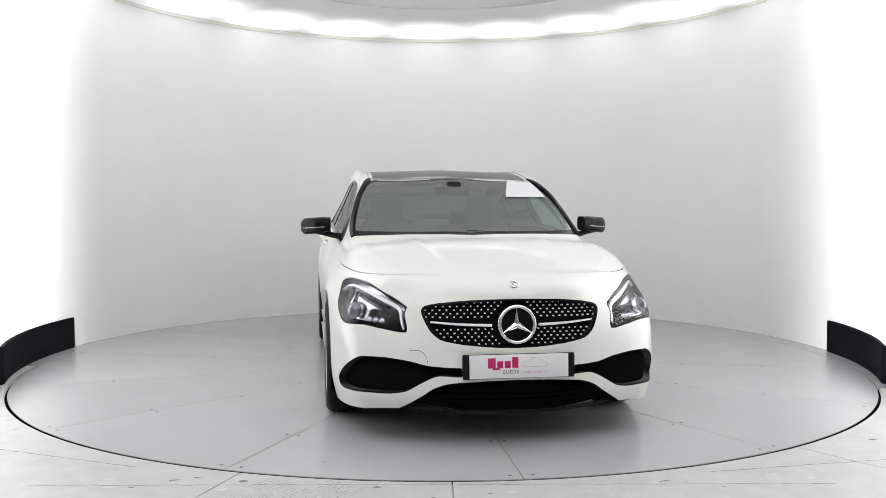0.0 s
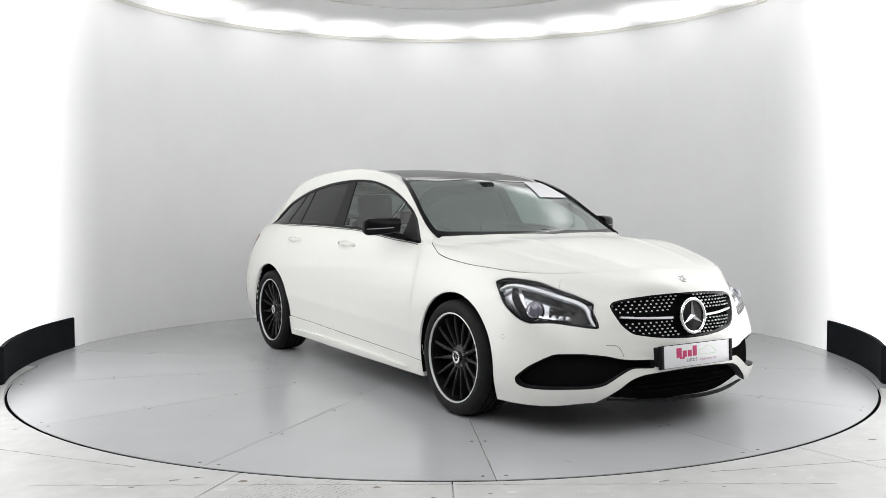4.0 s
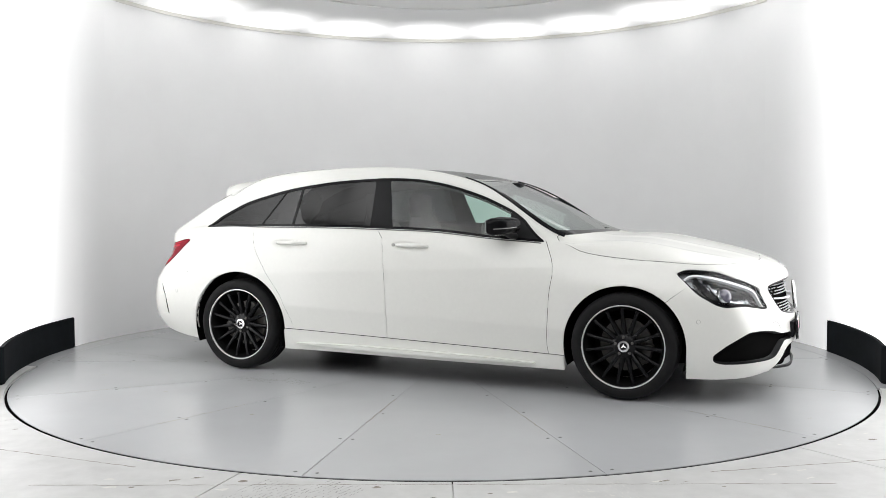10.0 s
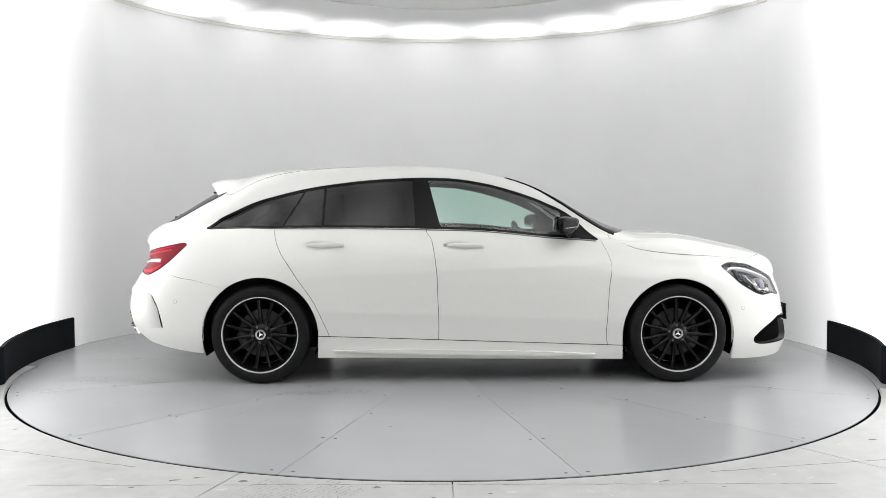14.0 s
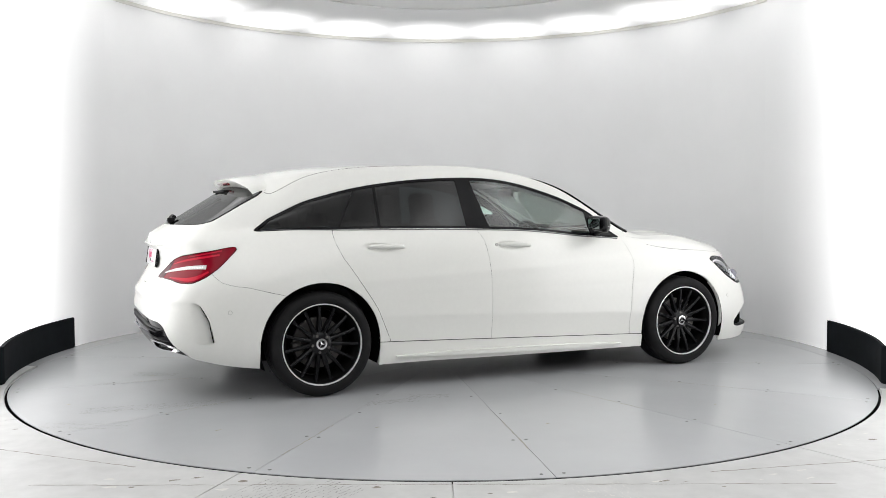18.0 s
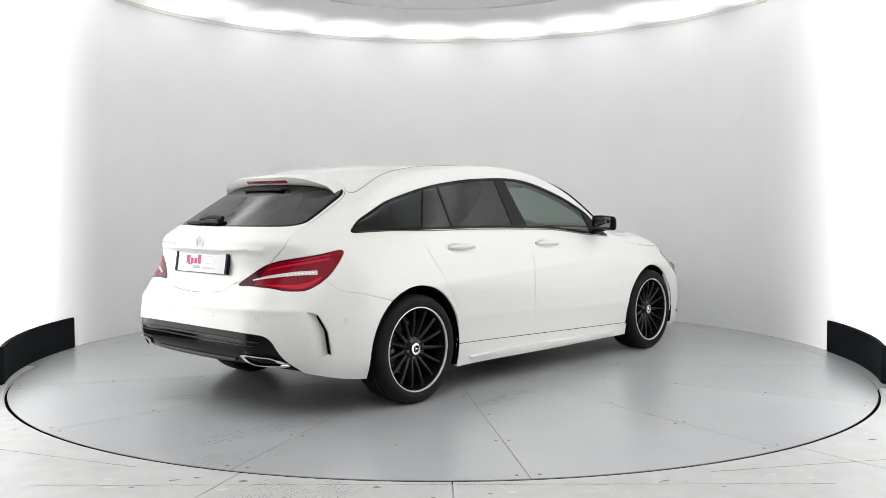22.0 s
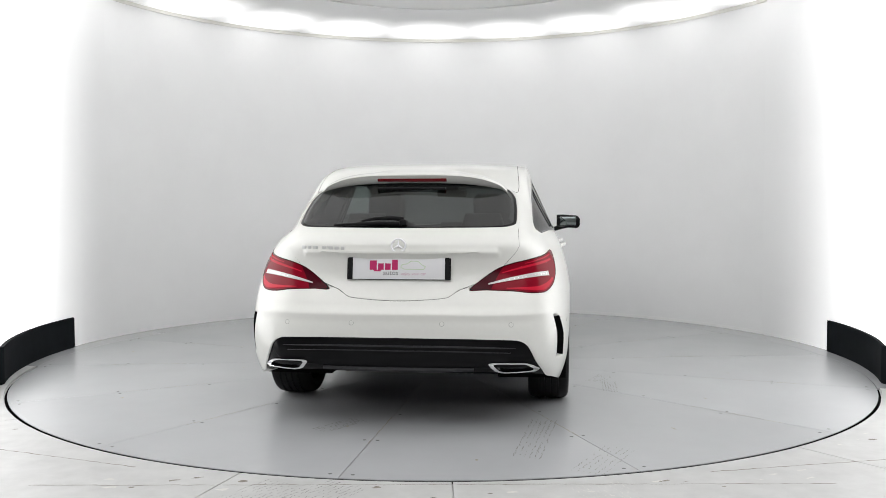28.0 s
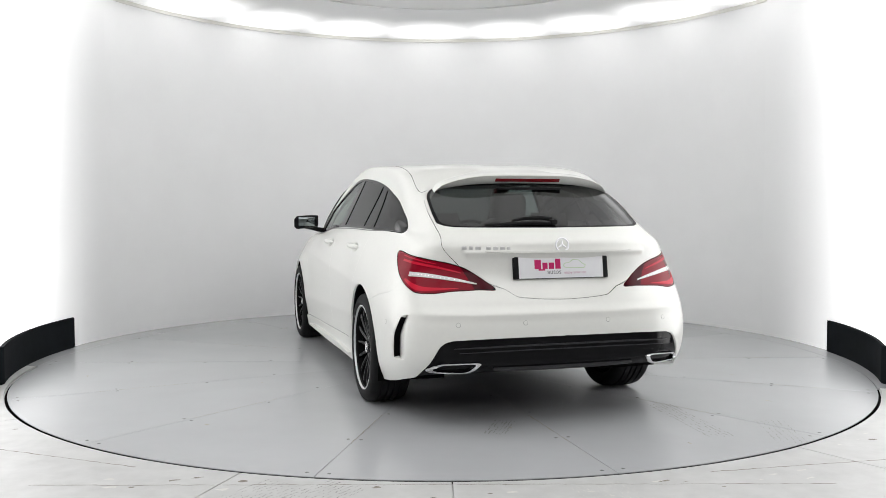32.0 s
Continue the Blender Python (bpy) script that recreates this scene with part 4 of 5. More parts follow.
# ---- lamps ----
HOUSING = mat("grey_lamp_housing", (0.62, 0.63, 0.66), rough=0.16, metal=0.85, vary=0.2, scale=25)
REFLECTOR = mat("lamp_reflector_chrome", (0.75, 0.76, 0.78), rough=0.12, metal=1.0)
DRL = mat("white_light_guide", (0.85, 0.86, 0.88), rough=0.2, coat=0.5)
TAIL_RED = mat("deep_red_lamp_plastic", (0.20, 0.003, 0.013), rough=0.12, spec=0.12)
TAIL_DARK = mat("smoked_red_lamp_plastic", (0.055, 0.003, 0.008), rough=0.12, spec=0.12)
TAIL_BRIGHT = mat("bright_red_light_guide", (0.52, 0.014, 0.036), rough=0.12, spec=0.12)
TAIL_CLEAR = mat("clear_lamp_bar", (0.62, 0.59, 0.59), rough=0.12, coat=0.5)


def ball(name, centre, r, material, parent, squash=(1, 1, 1), sd=1, label=""):
    bm = bmesh.new()
    bmesh.ops.create_uvsphere(bm, u_segments=20, v_segments=12, radius=r)
    for v in bm.verts:
        v.co = Vector((centre[0] + v.co.x * squash[0], (centre[1] + v.co.y * squash[1]) * sd, centre[2] + v.co.z * squash[2]))
    return part(name, bm, material, parent, label, smooth=60)


PROJECTOR = mat("dark_blue_projector_glass", (0.12, 0.115, 0.16), rough=0.04, coat=1.0, spec=0.9)
hl_in = signed(headlight, rounded(REGION["headlight"]))
for nm, sd in SIDES:
    lamp = panel("headlight", headlight, HOUSING, car, sd, depth=0.0, lift=-0.05, label="headlight with chrome reflectors and dark lower edge")
    panel("lamp_wall", clip(headlight, -0.0055 - hl_in), BLACK_GLOSS, lamp, sd, depth=0.05, lift=-0.001)
    lens = panel("lens", headlight, LENS, lamp, sd, depth=0, lift=0.0, label="clear lamp lens")
    lens.visible_shadow = False
    ribbon("light_guide", [(11.98, 4.20), (12.30, 4.74), (12.9, 4.92), (13.55, 4.64), (13.96, 4.15), (14.06, 3.55), (14.14, 3.08)], [0.007, 0.013, 0.018, 0.020, 0.018, 0.014, 0.010], DRL, lamp, sd, lift=-0.014, thick=0.02, label="white daytime light guide", steps=10)
    ribbon("lamp_band", [(12.36, 4.72), (12.38, 4.20), (12.50, 3.62), (12.80, 3.22), (13.3, 3.22), (13.85, 3.16)], [0.020, 0.040, 0.042, 0.036, 0.028, 0.020], BLACK_GLOSS, lamp, sd, lift=-0.026, thick=0.012, label="curved black band inside the lamp", steps=10)
    ribbon("lamp_band", [(12.55, 4.66), (13.0, 4.66), (13.5, 4.38), (13.78, 3.9)], [0.016, 0.022, 0.020, 0.010], BLACK_GLOSS, lamp, sd, lift=-0.028, thick=0.012, steps=10)
    ribbon("chrome_line", [(12.62, 4.42), (12.60, 4.05), (12.70, 3.62), (12.98, 3.38), (13.4, 3.36)], [0.004, 0.008, 0.010, 0.009, 0.005], REFLECTOR, lamp, sd, lift=-0.018, thick=0.012, label="thin chrome line round the projector", steps=10)
    panel("bezel", clip(clip(headlight, -0.011 - hl_in), clip(headlight, -0.011 - hl_in)["A"][:, 1] - 3.75 + 0.25 * np.clip(clip(headlight, -0.011 - hl_in)["A"][:, 0] - 12.2, 0, 2)), BLACK_GLOSS, lamp, sd, depth=0.006, lift=0.001, label="black lower lamp border")
    c, n = spot(12.85, 3.75, -0.045)
    ring_ = ball("projector_ring", c + n * 0.004, 0.058, REFLECTOR, lamp, (0.8, 0.9, 1), sd, "chrome projector ring")
    ball("projector", c + n * 0.022, 0.047, PROJECTOR, ring_, (0.9, 0.9, 1), sd, "dark glass projector")
    inner = clip(headlight, np.maximum(13.2 - headlight["A"][:, 0], np.maximum(hl_in + 0.012, headlight["A"][:, 1] - 4.25 + 0.5 * np.clip(headlight["A"][:, 0] - 13.5, 0, 1))))
    panel("lamp_mask", inner, BLACK_GLOSS, lamp, sd, depth=0.004, lift=-0.044, label="black inner lamp mask")
    for k in range(3):
        c, n = spot(13.32 + 0.16 * k, 3.42, -0.035)
        ball("led_cup", c, 0.018, HOUSING, lamp, (0.7, 1, 1.1), sd, "small chrome lamp cup")
    for k in range(7):
        c, n = spot(13.25 + 0.085 * k, 3.95 - 0.03 * k, -0.03)
        part("fin", box_bm(c[0] - 0.012, c[1] * sd - 0.003, c[2] - 0.008, c[0] + 0.012, c[1] * sd + 0.003, c[2] + 0.008), BLACK_GLOSS, lamp)
    tail = panel("tail_lamp", tail_lamp, TAIL_RED, car, sd, depth=0.01, lift=0.001, label="dark red tail lamp with a clear bar")
    panel("lamp_edge", clip(tail_lamp, -0.0035 - signed(tail_lamp, rounded(REGION["tail_lamp"]))), BLACK_GLOSS, tail, sd, depth=0.004, lift=0.0022)
    inner_lamp = clip(tail_lamp, tail_lamp["A"][:, 0] - 1.50 - 0.30 * (tail_lamp["A"][:, 1] - 3.5))
    panel("inner_lens", inner_lamp, TAIL_DARK, tail, sd, depth=0.003, lift=0.0018, label="darker lamp section on the tailgate")
    bar = ribbon("clear_bar", [(3.02, 3.78), (2.5, 3.82), (1.9, 3.78), (1.45, 3.67)], [0.026, 0.024, 0.018, 0.007], TAIL_CLEAR, tail, sd, lift=0.004, thick=0.004, label="clear indicator bar", steps=10)
    for k in range(14):
        s0 = 1.66 + 0.095 * k
        dot(s0, float(np.interp(s0, [1.45, 1.9, 2.5, 3.02], [3.67, 3.78, 3.82, 3.78])), 0.0016 + 0.0001 * k, SILVER, bar, "indicator_cell", sd, 0.0052)
    ribbon("light_guide", [(3.3, 4.15), (2.7, 4.16), (2.1, 4.10), (1.7, 3.98)], [0.012, 0.014, 0.012, 0.005], TAIL_BRIGHT, tail, sd, lift=0.003, thick=0.003, steps=10)
    ribbon("light_guide", [(3.35, 4.30), (2.8, 4.30), (2.2, 4.24)], [0.006, 0.007, 0.004], TAIL_BRIGHT, tail, sd, lift=0.003, thick=0.003, steps=10)
    ribbon("light_guide", [(3.18, 3.62), (2.8, 3.44), (2.3, 3.46), (1.8, 3.52)], [0.012, 0.030, 0.018, 0.004], TAIL_BRIGHT, tail, sd, lift=0.003, thick=0.003, steps=10)


# ---- spoiler, wiper, plates, exhausts ----
def spoiler():
    ys = np.linspace(-0.55, 0.55, 41)
    V, F = [], []
    for y in ys:
        k = (abs(y) / 0.55)**4.0
        roof = 1.362 - 0.105 * (abs(y) / 0.55)**2.4
        sec = [(-1.50 + 0.0 * k, roof + 0.004), (-1.58 + 0.02 * k, roof - 0.012), (-1.70 + 0.07 * k, 1.336 - 0.096 * k), (-1.775 + 0.11 * k, 1.322 - 0.092 * k), (-1.786 + 0.115 * k, 1.315 - 0.090 * k),
               (-1.776 + 0.116 * k, 1.301 - 0.078 * k), (-1.748 + 0.108 * k, 1.274 - 0.056 * k), (-1.70 + 0.085 * k, 1.268 - 0.052 * k), (-1.60 + 0.05 * k, 1.27 - 0.048 * k), (-1.50, roof - 0.03)]
        tuck = 0.045 * max(0, (abs(y) - 0.49) / 0.06)**2
        V += [(x, y, z - tuck) for x, z in sec]
    m = 10
    for i in range(len(ys) - 1):
        for j in range(m):
            j2 = (j + 1) % m
            F.append((i * m + j, i * m + j2, (i + 1) * m + j2, (i + 1) * m + j))
    F += [tuple(range(m - 1, -1, -1)), tuple((len(ys) - 1) * m + j for j in range(m))]
    return mesh_object("roof_spoiler", V, F, PAINT, tailgate_ob, smooth=40)


sp = spoiler()
BRAKE_RED = mat("dark_red_brake_lamp", (0.20, 0.008, 0.012), rough=0.12, coat=0.8)
part("brake_lamp", box_bm(-0.003, -0.195, -0.012, 0.010, 0.195, 0.012, 0.002), BRAKE_RED, tailgate_ob, "thin dark red high brake lamp").matrix_basis = pose(-1.764, 0, 1.2895, 0, -44, 0)
part("camera_slot", box_bm(-1.800, -0.19, 1.236, -1.752, 0.19, 1.250, 0.004), BLACK_SATIN, tailgate_ob)

# rear wiper: arm from a right-hand pivot, blade lying to the left
wiper = part("rear_wiper", box_bm(-0.03, -0.018, -0.010, 0.015, 0.018, 0.018, 0.006), BLACK_SATIN, tailgate_ob, "black rear wiper")
wiper.matrix_basis = pose(-2.095, -0.005, 1.055)


def tube_path(name, pts, radii, material, parent, label="", seg=8):
    pts = [Vector(p) for p in pts]
    V, F = [], []
    for i, p in enumerate(pts):
        t = (pts[min(i + 1, len(pts) - 1)] - pts[max(i - 1, 0)]).normalized()
        a = t.cross(Vector((0.3, 0.2, 1))).normalized()
        b = t.cross(a)
        for k in range(seg):
            an = 2 * math.pi * k / seg
            V.append(p + (a * math.cos(an) + b * math.sin(an)) * radii[min(i, len(radii) - 1)])
    for i in range(len(pts) - 1):
        for k in range(seg):
            F.append((i * seg + k, i * seg + (k + 1) % seg, (i + 1) * seg + (k + 1) % seg, (i + 1) * seg + k))
    F += [tuple(range(seg - 1, -1, -1)), tuple((len(pts) - 1) * seg + k for k in range(seg))]
    return mesh_object(name, V, F, material, parent, label, smooth=50)


def rear_face(y, z, out=0.0):
    """x of the rear glass plane at a height, pushed outwards."""
    return -2.125 + (z - 1.03) * 1.62 + 0.35 * y * y - out


arm = tube_path("wiper_arm", [(rear_face(y, z, o), y, z) for y, z, o in ((-0.005, 1.075, 0.03), (0.06, 1.082, 0.045), (0.15, 1.078, 0.045), (0.22, 1.066, 0.035))], [0.014, 0.012, 0.009, 0.006], BLACK_SATIN, tailgate_ob, "black wiper arm")
tube_path("wiper_blade", [(rear_face(y, z, 0.022), y, z) for y, z in ((-0.0, 1.052), (0.1, 1.055), (0.22, 1.052), (0.37, 1.044))], [0.010, 0.011, 0.009, 0.006], BLACK_SATIN, tailgate_ob, "black wiper blade")

# front wipers under the screen
for y0, y1 in ((0.55, -0.02), (0.02, -0.55)):
    pts = []
    for k in range(9):
        y = y0 + (y1 - y0) * k / 8
        x = 1.09 - 0.32 * y * y
        pts.append((x - 0.035 * (k / 8), y, 0.972 - 0.03 * y * y + 0.022 * (k / 8)))
    tube_path("front_wiper", pts, [0.006], BLACK_SATIN, car, "black windscreen wiper")

PLATE_WHITE = mat("white_plate_board", (0.74, 0.74, 0.76), rough=0.3, coat=0.3)
PLATE_PINK = mat("magenta_print", (0.50, 0.012, 0.12), rough=0.4)
PLATE_GREY = mat("grey_print", (0.16, 0.16, 0.17), rough=0.4)
PLATE_PALE = mat("pale_pink_print", (0.55, 0.32, 0.42), rough=0.4)
PLATE_GREEN = mat("green_print", (0.42, 0.60, 0.28), rough=0.4)


def lettering(words, y, z, size, material, parent):
    """Printed words, starting at y on the base line z of a plate."""
    curve = bpy.data.curves.new("lettering", "FONT")
    curve.body, curve.size, curve.extrude, curve.resolution_u = words, size, 0.0004, 3
    source = bpy.data.objects.new("lettering", curve)
    me = bpy.data.meshes.new_from_object(source)
    bpy.data.objects.remove(source)
    me.materials.clear()
    me.materials.append(material)
    ob = new("lettering", me)
    ob.parent = parent
    ob.matrix_basis = Matrix(((0, 0, 1, 0.0034), (1, 0, 0, y), (0, 1, 0, z), (0, 0, 0, 1)))
    return ob


def plate(parent, m):
    """A dealer's show plate: white board, black end bars, print as plain bars. Local y runs to the reader's right, z up, x towards the reader."""
    root = part("plate_holder", box_bm(-0.008, -0.268, -0.058, -0.001, 0.268, 0.058, 0.003), BLACK_SATIN, parent, "black plate holder")
    root.matrix_basis = m
    board = part("number_plate", box_bm(-0.001, -0.258, -0.0555, 0.003, 0.258, 0.0555, 0.002), PLATE_WHITE, root, "white dealer show plate")
    for e in (-1, 1):
        part("end_bar", box_bm(0.0, e * 0.249 - 0.011, -0.056, 0.006, e * 0.249 + 0.011, 0.056, 0.002), BLACK_SATIN, root)

    def bar(y0, z0, y1, z1, mt):
        part("print_bar", box_bm(0.0028, y0, z0, 0.0038, y1, z1), mt, root, smooth=0)

    # four fat rounded pink blocks, one taller at each end, and a swash under the first
    for y0, y1, z1 in ((-0.150, -0.113, 0.040), (-0.106, -0.077, 0.025), (-0.070, -0.041, 0.025), (-0.034, -0.004, 0.044)):
        part("print_block", box_bm(0.0028, y0, -0.008, 0.0038, y1, z1, 0.00048), PLATE_PINK, root, smooth=0)
    bar(-0.128, -0.016, -0.092, -0.007, PLATE_PINK)
    lettering("autos", -0.080, -0.034, 0.036, PLATE_GREY, root)
    lettering("enjoy your car", 0.014, -0.034, 0.0215, PLATE_PALE, root)
    prof = [(0.01, 0.006), (0.02, 0.020), (0.045, 0.024), (0.065, 0.038), (0.10, 0.036), (0.12, 0.018), (0.138, 0.010), (0.13, -0.004), (0.03, -0.004)]
    for k in range(len(prof)):
        a, b = prof[k], prof[(k + 1) % len(prof)]
        d = Vector((b[0] - a[0], b[1] - a[1])).normalized()
        q = Vector((-d.y, d.x)) * 0.0012
        V = [(0.0034, a[0] + q.x, a[1] + q.y), (0.0034, b[0] + q.x, b[1] + q.y), (0.0034, b[0] - q.x, b[1] - q.y), (0.0034, a[0] - q.x, a[1] - q.y)]
        V += [(0.0028, y, z) for _, y, z in V]
        mesh_object("print_line", V, [(0, 1, 2, 3), (7, 6, 5, 4), (0, 4, 5, 1), (1, 5, 6, 2), (2, 6, 7, 3), (3, 7, 4, 0)], PLATE_GREEN, root)
    return root


plate(front_bumper_ob, pose(2.288, 0.004, 0.392, 0, -3, 0))
part("plate_bracket", box_bm(2.22, -0.26, 0.345, 2.272, 0.28, 0.44, 0.006), BLACK_SATIN, front_bumper_ob, "black plate bracket")
plate(tailgate_ob, pose(-2.222, 0, 0.826, 0, -8, 180))
ribbon("plate_lip", [(0, 4.80), (0.7, 4.80), (1.25, 4.82)], [0.012, 0.012, 0.006], PAINT, tailgate_ob, lift=0.009, thick=0.012)
ribbon("boot_catch", [(0, 3.62), (0.4, 3.62)], [0.018, 0.016], PAINT, tailgate_ob, lift=-0.001, thick=0.01)

BADGE_SILVER = mat("pale_badge_silver", (0.62, 0.62, 0.62), rough=0.35, metal=0.4)
# model badge as plain chrome blocks
for k, w in enumerate((0.026, 0.020, 0.028, 0.0, 0.024, 0.024, 0.026, 0.018)):
    if w:
        y = 0.495 - 0.0315 * k - (0.0 if k < 3 else -0.016)
        s = float(np.interp(y, [0, 0.33, 0.60], [0, 1, 2]))
        p, n = spot(s, 4.98, 0.003)
        b = part("badge_block", box_bm(-0.003, -w / 2, -0.0085, 0.002, w / 2, 0.0085, 0.001), BADGE_SILVER, tailgate_ob)
        b.matrix_basis = pose(p[0], p[1], p[2], 0, 0, math.degrees(math.atan2(n[1], n[0])))


def exhaust(sd):
    """A flat chrome trapezoid tail-pipe frame, hollow and dark inside."""
    corners = [(0.465, 0.352), (0.50, 0.360), (0.655, 0.352), (0.712, 0.318), (0.690, 0.303), (0.545, 0.300), (0.50, 0.312)]
    c = np.array(corners)
    mid = c.mean(0)
    cc = rounded(c, 5)
    n = len(cc)
    V = []
    for scale, back in ((1.04, 0.0), (1.02, -0.010), (0.80, -0.008), (0.76, 0.05)):
        for y, z in cc:
            py, pz = mid + (np.array([y, z]) - mid) * scale
            i = int(np.argmin((apron["V"][:, 1] - py)**2 + (apron["V"][:, 2] - pz)**2))
            V.append((apron["V"][i][0] + 0.004 + back, py * sd, pz))
    F = [(r * n + i, r * n + (i + 1) % n, (r + 1) * n + (i + 1) % n, (r + 1) * n + i) for r in range(3) for i in range(n)]
    pipe = mesh_object("exhaust_trim", V, F, CHROME, rear_bumper_ob, "chrome exhaust trim", smooth=35)
    V2 = [V[3 * n + i] for i in range(n)]
    mesh_object("exhaust_back", V2, [tuple(range(n))], BLACK_VOID, pipe)


exhaust(1)
exhaust(-1)


# ---- door mirrors ----
MIRROR_SILVER = mat("dimming_mirror_silver", (0.22, 0.25, 0.25), rough=0.02, metal=1.0)
INDICATOR = mat("indicator_lens", (0.30, 0.295, 0.29), rough=0.15, coat=0.4)


def mirror(sd):
    """A rounded black shell swept back towards its tip, flat behind, on a short arm."""
    k, m = 24, 18
    sq = lambda q: math.copysign(abs(q)**0.5, q)
    place = lambda t: (0.828 + 0.186 * t, 0.538 + 0.012 * t, 0.708 - 0.060 * t - 0.075 * t**3, 1.030 - 0.014 * t, 0.052 * (1 - 0.5 * max(0, (t - 0.82) / 0.18)**2.2) * (0.9 + 0.1 * min(1, t * 4)))
    V, F = [], []
    for i in range(k + 1):
        y, xr, xf, zc, hh = place(i / k)
        for j in range(m):
            a = 2 * math.pi * j / m
            V.append(((xr + xf) / 2 + (xf - xr) / 2 * sq(math.cos(a)), y * sd, zc + hh * sq(math.sin(a)) * (1.0 if math.cos(a) < 0 or math.sin(a) < 0 else 1 - 0.22 * math.cos(a))))
    for i in range(k):
        for j in range(m):
            F.append((i * m + j, i * m + (j + 1) % m, (i + 1) * m + (j + 1) % m, (i + 1) * m + j))
    F += [tuple(range(m - 1, -1, -1)), tuple(k * m + j for j in range(m))]
    if sd < 0:
        F = [tuple(reversed(f)) for f in F]
    shell_ = mesh_object("door_mirror", V, F, BLACK_GLOSS, car, "black gloss door mirror", smooth=50)
    part("mirror_glass", box_bm(0.533, sd * 0.918 - 0.066, 0.990, 0.5415, sd * 0.918 + 0.066, 1.060, 0.004), MIRROR_SILVER, shell_, "silvered mirror glass")
    tube_path("mirror_arm", [(0.66, 0.765 * sd, 0.955), (0.64, 0.81 * sd, 0.960), (0.63, 0.87 * sd, 0.976), (0.62, 0.93 * sd, 0.982)], [0.020, 0.019, 0.018, 0.012], BLACK_SATIN, shell_)
    pts = [(place(t)[2] + 0.0005, place(t)[0] * sd, place(t)[3] - 0.012) for t in np.linspace(0.22, 0.93, 12)]
    tube_path("indicator", pts, [0.0030], INDICATOR, shell_, "thin clear indicator strip")


mirror(1)
mirror(-1)

# towing eye cover, and the joint between wing and bumper below the headlight
ribbon("tow_cover_edge", [(14.28, 2.39), (14.44, 2.41), (14.54, 2.28), (14.59, 2.03)], [0.0022], GAP_BLACK, front_bumper_ob, -1, lift=0.0006, thick=0.002, label="fine dark edge of the towing eye cover", steps=8)
ribbon("roof_joint", [(3.50, 7.02), (3.9, 6.95), (4.4, 6.94), (4.9, 6.98)], [0.003], GAP_BLACK, tailgate_ob, lift=0.0008, thick=0.002, label="fine dark joint between roof and tailgate", steps=8)


for sd in (1, -1):
    ribbon("roof_channel", [(4.88, 6.98), (5.5, 7.01), (6.2, 7.02), (7.2, 7.02), (8.0, 7.0)], [0.0035], GAP_BLACK, car, sd, lift=0.0008, thick=0.002, label="fine dark channel along the roof edge", steps=10)


# ---- wheels ----
def lathe(profile, seg=64, closed=True):
    """Turns (radius, y) pairs round the y axis."""
    V, F = [], []
    m = len(profile)
    for i in range(seg):
        a = 2 * math.pi * i / seg
        V += [(r * math.cos(a), y, r * math.sin(a)) for r, y in profile]
    for i in range(seg):
        j = (i + 1) % seg
        for k in range(m if closed else m - 1):
            F.append((i * m + k, i * m + (k + 1) % m, j * m + (k + 1) % m, j * m + k))
    return V, F


TYRE = [(0.234, 0.095), (0.243, 0.108), (0.262, 0.1175), (0.285, 0.1165), (0.303, 0.108), (0.311, 0.098), (0.3145, 0.085), (0.317, 0.062), (0.3165, 0.058), (0.309, 0.057), (0.309, 0.050), (0.3175, 0.049),
        (0.318, 0.022), (0.309, 0.021), (0.309, 0.013), (0.318, 0.012), (0.318, -0.012), (0.309, -0.013), (0.309, -0.021), (0.318, -0.022), (0.3175, -0.049), (0.309, -0.050), (0.309, -0.057), (0.3165, -0.058),
        (0.3145, -0.085), (0.303, -0.108), (0.285, -0.1165), (0.262, -0.1175), (0.234, -0.095)]
BARREL = [(0.2345, 0.094), (0.232, 0.090), (0.222, 0.078), (0.212, 0.05), (0.208, 0.0), (0.212, -0.09), (0.234, -0.096), (0.238, -0.09), (0.222, -0.05), (0.222, 0.05)]
LIP = [(0.2475, 0.106), (0.2460, 0.112), (0.2415, 0.1125), (0.2390, 0.107), (0.2385, 0.098), (0.240, 0.096)]
HUB = [(0.0, 0.080), (0.034, 0.080), (0.036, 0.074), (0.058, 0.070), (0.074, 0.060), (0.076, 0.030), (0.0, 0.025)]


def shared(name, V, F, material, smooth=40):
    me = bpy.data.meshes.new(name)
    me.from_pydata([tuple(map(float, v)) for v in V], [], F)
    me.polygons.foreach_set("use_smooth", [True] * len(me.polygons))
    me.set_sharp_from_angle(angle=radians(smooth))
    me.materials.append(material)
    return me


def spoke_mesh():
    """One slim blade from hub to rim, thicker at the root, with a raised spine."""
    V, F = [], []
    st = 9
    for i in range(st):
        t = i / (st - 1)
        r = 0.060 + (0.226 - 0.060) * t
        w = 0.0125 - 0.0045 * t + 0.004 * max(0, t - 0.8) * 5
        y = 0.066 + 0.024 * math.sin(math.pi * 0.5 * t)
        d = 0.045 - 0.015 * t
        V += [(r, y - d, -w * 1.2), (r, y - 0.006, -w), (r, y, -w * 0.35), (r, y, w * 0.35), (r, y - 0.006, w), (r, y - d, w * 1.2)]
    for i in range(st - 1):
        for k in range(6):
            F.append((i * 6 + k, i * 6 + (k + 1) % 6, (i + 1) * 6 + (k + 1) % 6, (i + 1) * 6 + k))
    F += [tuple(range(5, -1, -1)), tuple((st - 1) * 6 + k for k in range(6))]
    return shared("spoke", V, F, RIM_BLACK, 30)


